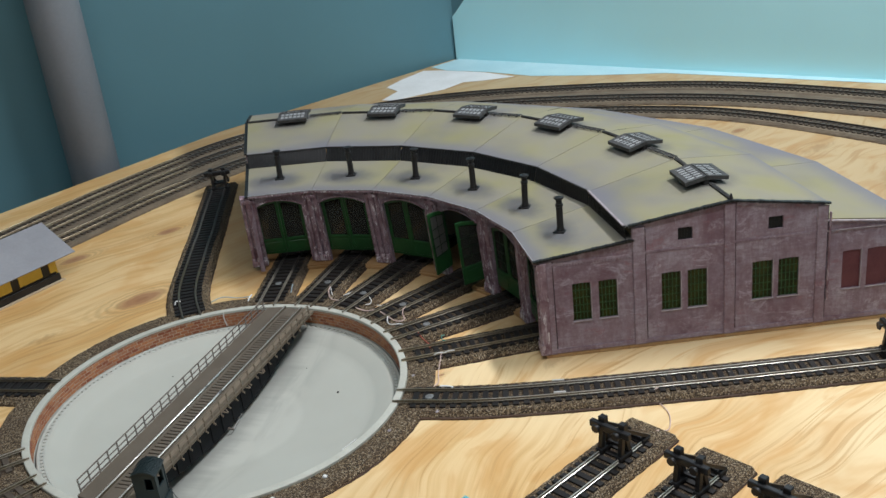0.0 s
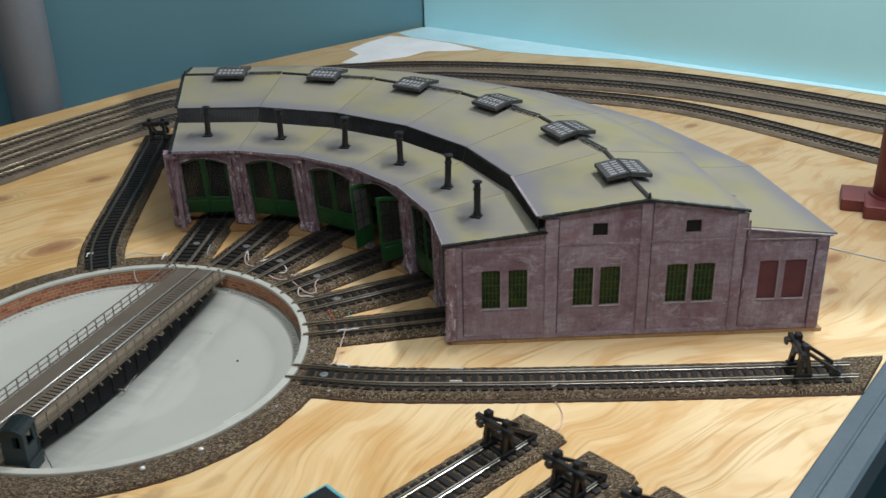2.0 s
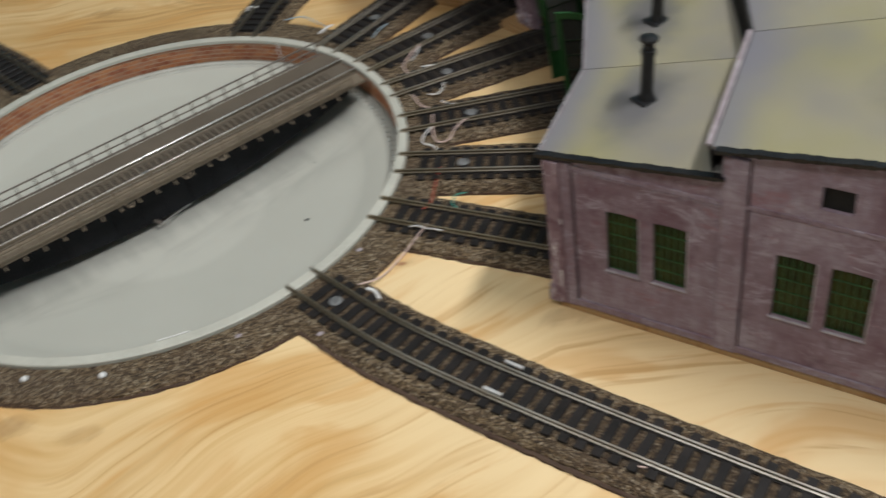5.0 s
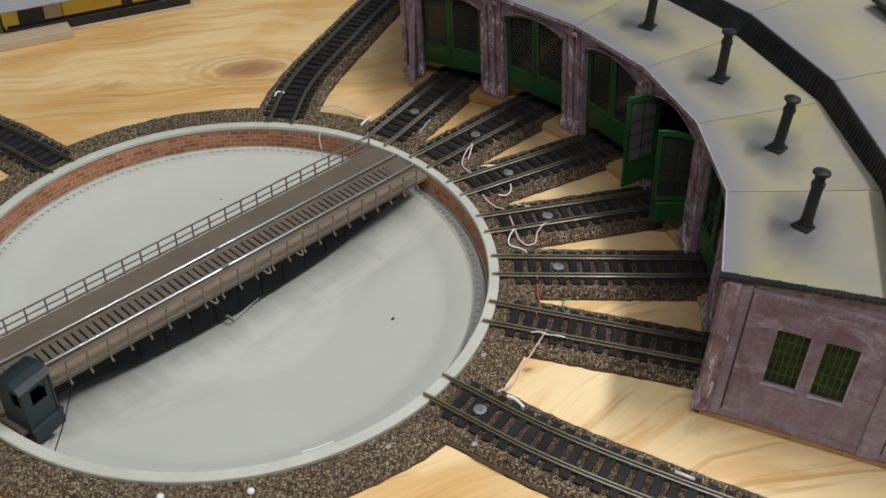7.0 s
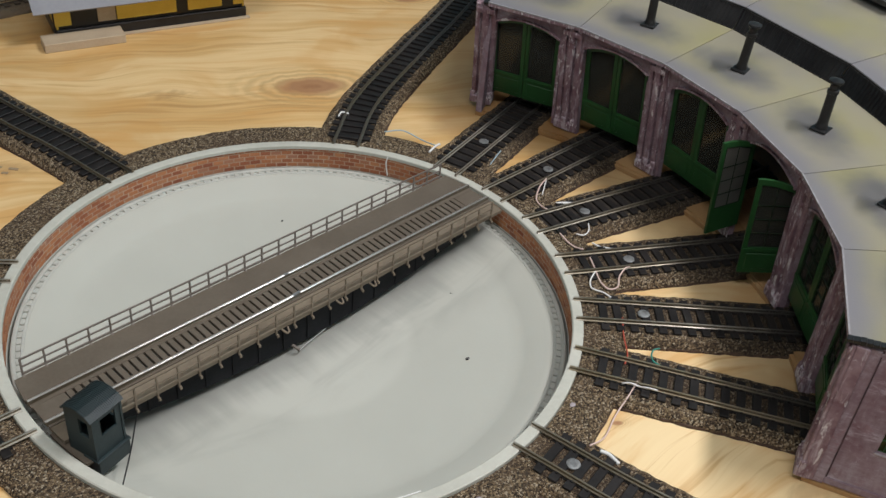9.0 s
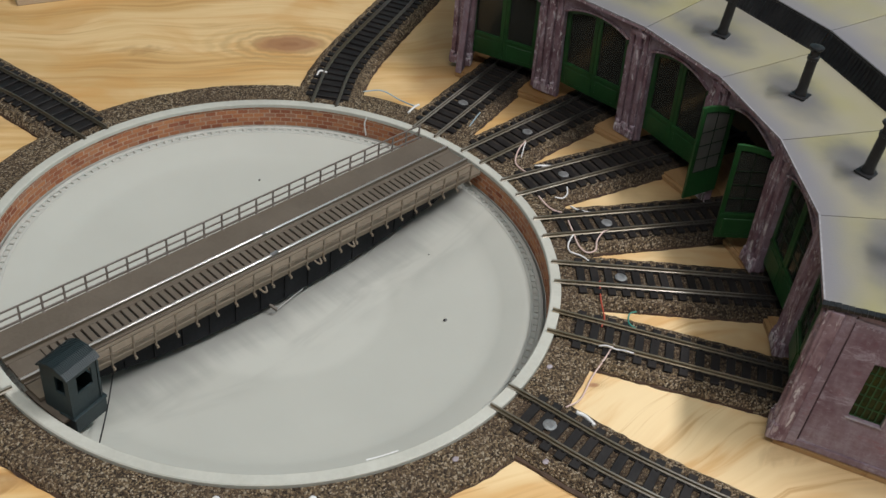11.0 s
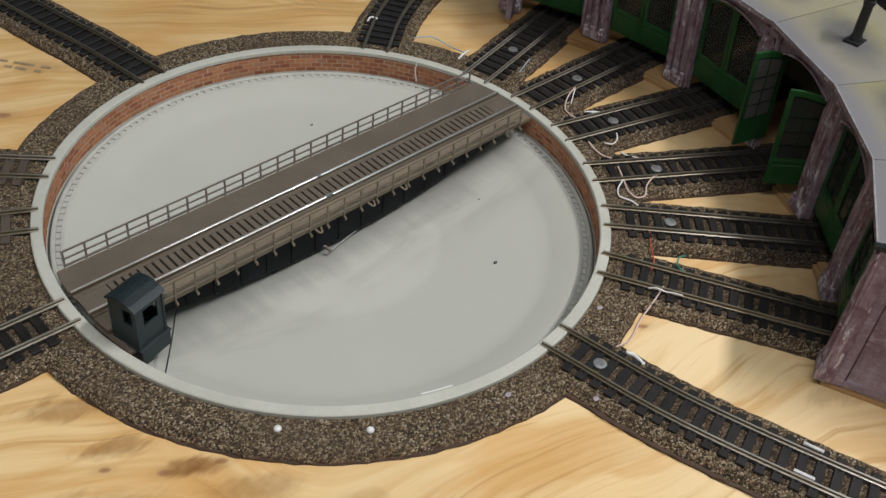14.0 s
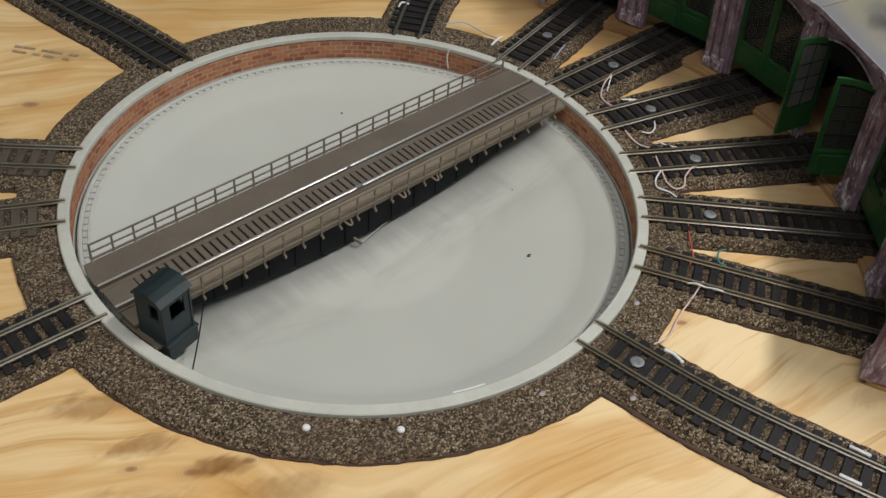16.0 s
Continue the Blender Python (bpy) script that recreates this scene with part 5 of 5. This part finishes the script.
band = turned("band", [(2.7, 22.2), (3.25, 22.5), (3.25, 24.5), (2.5, 24.8)])
hood = turned("hood", [(2.5, 27.6), (3.9, 28.8), (4.25, 29.3), (4.1, 30.2), (1.2, 31.0), (0.05, 31.1)])
bm = bmesh.new()
box(bm, 0, 0, 0.6, 10.5, 9.5, 1.2, 0, 0.3)
foot_plate = mesh_of("foot_plate", bm, BLACK)
for k, a in enumerate(STALLS):
    chimney = link("chimney", smoke_pipe, roundhouse, at_angle(a + (0.8, 0.3, 0.55, 0.6, 0.4, 1.7)[k], (272.5, 270.5, 270.5, 269.0, 270.5, 272.0)[k], 0, 92.8) @ pose(0, 0, 0, (-1) ** k * 1.5, 1.5 if k < 5 else 4.0, 10 * k), "black tin smoke vent")
    for name, mesh in (("foot_plate", foot_plate), ("flange", flange), ("band", band), ("hood", hood)):
        link(name, mesh, chimney)

# ridge skylights and the lattice duckboard between them
SLOPE = math.degrees(math.atan2(11.2, 83.0))
bm = bmesh.new()
box(bm, 0, 0, 4.0, 5.0, 31.0, 8.0, 0, 0.6)
curb = mesh_of("skylight", bm, SOOT)
bm = bmesh.new()
cells = [rect(1.8 + 7.0 * i, -13.8 + 4.6 * j + 0.45, 1.8 + 7.0 * i + 6.0, -13.8 + 4.6 * (j + 1) - 0.45) for i in range(2) for j in range(6)]
sheet(bm, rect(0.2, -16.6, 19.0, 16.6), cells, 3.4, "xy", -1.4)
sash = mesh_of("sash", bm, WORNBLACK)
bm = bmesh.new()
box(bm, 0, 0, 0, 5.9, 3.6, 0.5)
sky_pane = mesh_of("pane", bm, SKYPANE)
RIDGE = 397.5 * math.cos(HALF)
for a in STALLS:
    light = link("skylight", curb, roundhouse, at_angle(a, RIDGE - 2.6, 0, 119.4), "black-framed ridge skylight with pale panes")
    for turn in (0, 180):
        m = pose(0, 0, 0.0085, 0, 0, turn) @ pose(0, 0, 0, 0, SLOPE * 1.2, 0)
        link("sash", sash, light, m)
        for i in range(2):
            for j in range(6):
                link("pane", sky_pane, light, m @ pose((4.8 + 7.0 * i) * MM, (-11.5 + 4.6 * j) * MM, 0.0014))
RWD = 397.5 * math.sin(HALF)
y0, y1 = -17.5, -(RWD - 0.5)
bm = bmesh.new()
for x in (-2.4, 2.4):
    bar(bm, (x, y0, 1.9), (x, y1, 1.9), 0.7, 0.9)
for i in range(9):
    y = y0 + (y1 - y0) * i / 9
    bar(bm, (-2.4, y, 1.9), (2.4, y - 3.4, 1.9), 0.6, 0.7)
    bar(bm, (2.4, y, 1.9), (-2.4, y - 3.4, 1.9), 0.6, 0.7)
for i in range(4):
    box(bm, 0, y0 + (y1 - y0) * (i + 0.5) / 4, 0.8, 4.4, 0.8, 1.6)
lattice_walk = mesh_of("ridge_walk", bm, WORNBLACK)
walks = []
for s in (-1, 1):
    bm = bmesh.new()
    bar(bm, (0, s * 17.5, 0.9), (0, s * (RWD - 0.5), 0.9), 3.4, 2.2)
    bar(bm, (0, s * 17.5, 2.0), (0, s * (RWD - 0.5), 2.0), 1.2, 0.8)
    walks.append(mesh_of("ridge_cap", bm, SOOT))
for a in STALLS:
    link("ridge_cap", walks[1], roundhouse, at_angle(a, RIDGE, 0, 121.4), "sooty black ridge cap")
    if a == STALLS[-1]:
        link("ridge_cap", walks[0], roundhouse, at_angle(a, RIDGE, 0, 121.4), "sooty black ridge cap")
    else:
        link("ridge_walk", lattice_walk, roundhouse, at_angle(a, RIDGE, 0, 121.6), "worn black lattice ridge walk")
bm = bmesh.new()
tube(bm, 0, 0, 0, 5.5, 1.6, 0.8, 8)
finial = mesh_of("finial", bm, SOOT)
link("finial", finial, roundhouse, at_angle(SEAMS[-1], 397.5, 0.6, 121.2))
link("finial", finial, roundhouse, at_angle(SEAMS[0], 397.5, -0.6, 121.2))


# black strips on the seams behind the ridge, standing for the gap shadow there
for seam, r0, z0, r1, z1 in ((4, 399.0, 121.2, 428.0, 116.9), (3, 446.0, 114.2, 472.0, 110.3), (4, 512.0, 91.0, 529.0, 89.0)):
    bm = bmesh.new()
    bar(bm, (r0, 0, z0), (r1, 0.6, z1), 1.1, 1.0)
    part("seam_strip", bm, SOOT, roundhouse, "thin black strip standing for the shadow in a roof seam", at_angle(SEAMS[seam]))


# ---------------------------------------------------------------- buffer stops
def buffer_stop_meshes():
    bm = bmesh.new()
    for y in (-8.25, 8.25):
        bar(bm, (-2, y, 6.8), (1.5, y, 31), 3.2, 3.6)
        bar(bm, (8, y, 6.8), (2.5, y, 30), 3.0, 3.2)
        bar(bm, (2, y, 29), (30, y, 9.2), 2.6, 2.4)
        box(bm, 26, y, 8.8, 9, 3.6, 3.4, 0, 0.5)
        box(bm, 2, y, 8.6, 14, 4.6, 3.6, 0, 0.5)
        box(bm, 1.6, y, 32.0, 5.2, 5.4, 5.4, 0, 0.6)
    box(bm, 5, 0, 13, 2.4, 17, 2.4)
    box(bm, 26, 0, 8.6, 3.0, 17, 2.0)
    frame_mesh = mesh_of("frame", bm, BLACK)
    bm = bmesh.new()
    box(bm, -1.6, 0, 28.5, 4.2, 33, 5.2, 0, 0.6)
    beam = mesh_of("beam", bm, BLACK)
    bm = bmesh.new()
    tube(bm, 0, 0, 0, 3.2, 1.3, 1.3, 10)
    tube(bm, 0, 0, 3.0, 4.4, 3.4, 2.8, 14)
    return frame_mesh, beam, mesh_of("buffer", bm, BLACK)


STOP = buffer_stop_meshes()


def buffer_stop(x, y, turn, label):
    ob = thing("buffer_stop", label, "buffer stop", pose(x * MM, y * MM, 0, 0, 0, turn), "buffer stops")
    link("frame", STOP[0], ob)
    beam = link("beam", STOP[1], ob)
    for s in (-8.25, 8.25):
        link("buffer", STOP[2], beam, pose(-0.0036, s * MM, 0.0285, 0, -90, 0))
    return ob


buffer_stop(130, -517, -70.5, "black buffer stop with sloping braces on the long track")
for end in SIDINGS:
    p = end - SIDE * 29
    buffer_stop(p.x, p.y, math.degrees(math.atan2(SIDE.y, SIDE.x)), "black buffer stop at the end of a siding")
buffer_stop(455, 261, 25.0, "black buffer stop at the end of the back track")

# ---------------------------------------------------------------- little station, tower, pipe, wagon
station = thing("station_shelter", "yellow and black station shelter with a plain grey roof", "building", pose(0.193, 0.312, 0, 0, 0, 163.0))
bm = bmesh.new()
box(bm, 74, -36, 4.5, 150, 74, 9, 0, 0.5)
part("base", bm, BLACK, station, "black plinth")
bm = bmesh.new()
box(bm, 75, -2.2, 20, 150, 2.0, 26)
part("front_wall", bm, BLACK, station, "black timber front wall")
for u0, u1, tone in ((1.3, 9.3, YELLOW), (19.0, 46.6, YELLOW), (56.0, 102.6, YELLOW), (103.4, 117.0, TAN), (137.0, 149.0, YELLOW)):
    bm = bmesh.new()
    box(bm, (u0 + u1) / 2, -0.6, 20.5, u1 - u0, 1.6, 17, 0, 0.2)
    part("panel", bm, tone, station, "bright yellow wall panel" if tone is YELLOW else "pale tan wall panel")
for i in range(5):
    bm = bmesh.new()
    sheet(bm, [(0, 30), (6, 30), (0, 24)], (), 1.6, "yz", 6 + i * 35.0)
    part("bracket", bm, BLACK, station)
bm = bmesh.new()
box(bm, 74, 2.0, 0.7, 154, 5, 1.4, 0, 0.2)
part("footing", bm, TAN, station, "thin tan footing strip")
for x in (1.0, 147.5):
    bm = bmesh.new()
    sheet(bm, [(-1, 9), (-72, 9), (-72, 33), (-36, 52), (-1, 33)], (), 1.6, "yz", x - 0.8)
    part("end_wall", bm, YELLOW, station)
bm = bmesh.new()
box(bm, 74, -71, 21, 147, 1.6, 25)
part("rear_wall", bm, YELLOW, station)
for s in (1, -1):
    bm = bmesh.new()
    bar(bm, (74, -36 + s * 50, 29.5), (74, -36, 56.0), 1, 1)
    for v in bm.verts:
        v.co.x = (74 + (91 if v.co.x > 0.074 else -91)) * MM
    part("roof", bm, GREYROOF, station, "plain grey roof slope")
platform = thing("platform_block", "low tan card platform block in front of the shelter", "platform", pose(0.096, 0.341, 0, 0, 0, 163.0))
bm = bmesh.new()
box(bm, 30, 8, 3.5, 60, 18, 7, 0, 0.5)
part("block", bm, TAN, platform)

tower = thing("red_mast", "oxide red round mast on a stepped base", "mast", pose(0.499, -0.600, 0))
bm = bmesh.new()
box(bm, -4, 6, 6.5, 42, 88, 13, 0, 1.0)
part("base", bm, OXIDE, tower)
bm = bmesh.new()
box(bm, -24, -14, 7, 36, 84, 14, 0, 1.0)
part("step", bm, OXIDE, tower)
bm = bmesh.new()
tube(bm, -2, -2, 13, 16, 26, 25, 28)
tube(bm, -2, -2, 15, 330, 22, 20, 28)
part("mast", bm, OXIDE, tower, smooth=False)

bm = bmesh.new()
tube(bm, 0, 0, -900, 1500, 35.8, 35.8, 48)
pipe = new("pipe_column", mesh_of("pipe_column", bm, PIPE, True))
pipe.matrix_world = pose(0.561, 0.539, 0)
tagged(pipe, "grey round pipe column standing behind the table edge", "column", kind="structure")

wagon = thing("wagon", "black goods wagon with cyan roof edge on a siding", "wagon", pose(*((SIDINGS[0] - SIDE * 166 + Vector((-5, -11))) * MM), 0, 0, 0, math.degrees(math.atan2(SIDE.y, SIDE.x)) + 180))
bm = bmesh.new()
box(bm, 55, 0, 33, 110, 30, 36, 0, 0.8)
part("body", bm, BLACK, wagon)
bm = bmesh.new()
box(bm, 55, 0, 52, 114, 33, 1.8, 0, 0.4)
part("roof", bm, CYAN, wagon, "cyan edged roof")
bm = bmesh.new()
box(bm, 55, 0, 53.6, 108, 28, 1.8, 0, 0.6)
part("roof_panel", bm, BLACK, wagon)
for x in (15, 30, 80, 95):
    for y in (-8.2, 8.2):
        bm = bmesh.new()
        tube(bm, 0, 0, -1.2, 1.2, 5.4, 5.4, 18)
        part("wheel", bm, BLACK, wagon, m=pose(x * MM, y * MM, 0.0146, 90, 0, 0))

# ---------------------------------------------------------------- wires and scraps


def lead(points, material, label, radius=0.45):
    bm = bmesh.new()
    wire(bm, points, radius)
    return tagged(new("wire", mesh_of("wire", bm, material, True)), label, "wire", "feeder wires")


def on(r, a, z=6.0):
    return (*polar(r, a), z)


WIRES = [
    ([(194, -13.7, 8.5), (184.5, -16.3, 7), (173.3, -23.2, 6.5), (170.3, -29.7, 6), (169, -36.5, 7)], PINK_WIRE, "pale pink feeder wire between two tracks", 0.5),
    ([(193, -14.6, 8), (187, -18.1, 6.5), (181, -21.8, 5.6)], WHITE, "thin white feeder wire beside a track", 0.4),
    ([(179.7, -34.4, 6), (184.5, -38, 6.3), (188.8, -42, 6)], WHITE, "white insulated wire end between tracks", 0.9),
    ([(155, -57.6, 7.5), (153.4, -65.8, 6), (153, -72, 6), (153.2, -77.1, 7.5)], PINK_WIRE, "pale pink feeder wire between two tracks", 0.55),
    ([(176.4, -62.8, 8), (171.9, -66.8, 7), (166.8, -67.4, 6.2), (162.8, -64.3, 7)], WHITE, "thin white feeder wire looped beside a track", 0.45),
    ([(164.8, -75.3, 5.8), (165.2, -80.7, 6), (168.4, -88.2, 7)], WHITE, "thin white feeder wire beside a track", 0.5),
    ([(150.7, -84.4, 7), (144.6, -92.8, 7), (138, -102.4, 6.2), (136.9, -109.4, 6), (142.6, -111.3, 6), (150.2, -106.6, 6.5), (158.2, -104.7, 7.5), (161.3, -105.7, 8.2)], PINK_WIRE, "pale pink feeder wire looped under the rails", 0.5),
    ([(141.6, -95.2, 7.5), (134, -97.9, 6.5), (129.8, -102.6, 6), (131.8, -109.3, 6), (131.1, -115.2, 6.4)], WHITE, "thin white feeder wire curling off a rail", 0.5),
]
for points, colour, words, thick in WIRES:
    lead(points, colour, words, thick)
lead([on(178, -47.0, 7), on(178, -51.5, 5.7), on(180, -56.0, 5.8), on(179, -59.0, 7.2)], RED_WIRE, "thin red and white wire crossing the cork")
lead([on(197, -53.2, 5.8), on(193, -54.6, 7.5), on(193, -56.6, 7.0), on(198, -57.6, 6.5)], TEAL_WIRE, "short teal wire curl on the cork")
lead([(85.6, -166.1, 8.6), (75.7, -168.1, 5.5), (63.9, -169.9, 1.2), (47.6, -175.4, 2.0), (34.9, -175.6, 5.6)], PINK_WIRE, "pale wire running from rail to rail over the plywood")
lead([(77.3, -162.1, 9.3), (80.2, -165.0, 9.9), (82.3, -169.2, 9.3), (84.6, -173.5, 9.9), (87.2, -177.2, 9.3)], BRIGHT, "bare silvery wire twisted along a rail", 0.5)
lead([(35.9, -181.0, 5.8), (37.6, -185.2, 5.4), (36.2, -191.8, 5.8)], WHITE, "white insulated wire end by the track", 1.0)
lead([on(181, 7.2, 6.6), on(190, 7.6, 9), on(199, 8.4, 7.5)], BLUE_WIRE, "pale blue feeder wire soldered to a rail")
lead([on(170, 20.6, 5.6), on(178, 20.4, 6.0), on(183, 20.0, 5.8)], WHITE, "white insulated wire end by the rim", 0.8)
lead([on(181, 32.5, 6), on(188, 29.0, 5.5), on(186, 24.5, 3.0), on(180, 20.5, 5.6)], BLUE_WIRE, "pale blue wire from the back track to the rim")
lead([on(192, 43.2, 5.6), on(195, 42.6, 8.6), on(197, 41.2, 7.0)], WHITE, "white wire looped over the cork edge", 0.7)
lead([(57, -350, 7), (53, -344, 5), (51, -346, 1), (41, -356, 1), (29, -362, 1), (12, -363, 1), (2, -356, 6)], PINK_WIRE, "pale pink wire running from the long track to a siding")
lead([(420, -410, 0.6), (384, -512, 0.6), (362, -585, 0.6), (336, -670, 0.6)], BLUE_WIRE, "thin grey wire trailing off behind the building", 0.5)

# bright rail joiners on the long track
for (x0, y0), (x1, y1) in (((52.4, -269.0), (55.0, -278.0)), ((35.6, -274.0), (38.4, -283.0))):
    bm = bmesh.new()
    bar(bm, (x0, y0, 9.2), (x1, y1, 9.2), 1.5, 0.8)
    tagged(new("rail_joiner", mesh_of("rail_joiner", bm, BRIGHT)), "bright metal rail joiner clipped over a rail end", "rail joiner", "rail joiners")

# worn stamp on the sheet, as plain bars
bm = bmesh.new()
for i, (u, w) in enumerate(((0, 5), (7, 8), (17, 4), (24, 9), (36, 6), (3, 9), (14, 5), (22, 7), (33, 4))):
    box(bm, u, -5.5 if i > 4 else 0, 0.12, w, 2.2, 0.24)
ob = new("stamp", mesh_of("stamp", bm, INK))
ob.matrix_world = pose(-0.079, 0.240, 0.0002, 0, 0, -52)
tagged(ob, "faded ink stamp on the plywood", "stamp")

# ---------------------------------------------------------------- bricks of the pit wall
COURSES, ROUND = 5, 136
B = bmesh.new()
box(B, 151.4, 0, 0, 1.2, 6.2, 2.4)
brick = mesh_of("brick", B, BRICK)
rest = bmesh.new()
rnd = random.Random(3)
for c in range(COURSES):
    z = -8.0 + 3.05 * c
    for i in range(ROUND):
        a = (i + 0.5 * (c % 2)) * 360 / ROUND + rnd.uniform(-0.08, 0.08)
        m = pose(0, 0, (z + rnd.uniform(-0.08, 0.08)) * MM, 0, 0, a) @ pose(rnd.uniform(-0.08, 0.08) * MM, 0, 0)
        if 20 < a < 178:
            link("brick", brick, pit_wall, m)
        else:
            box(rest, 151.4, 0, 0, 1.2, 6.2, 2.4, m=m)
part("brickwork", rest, BRICK, pit_wall, kind="stuff")
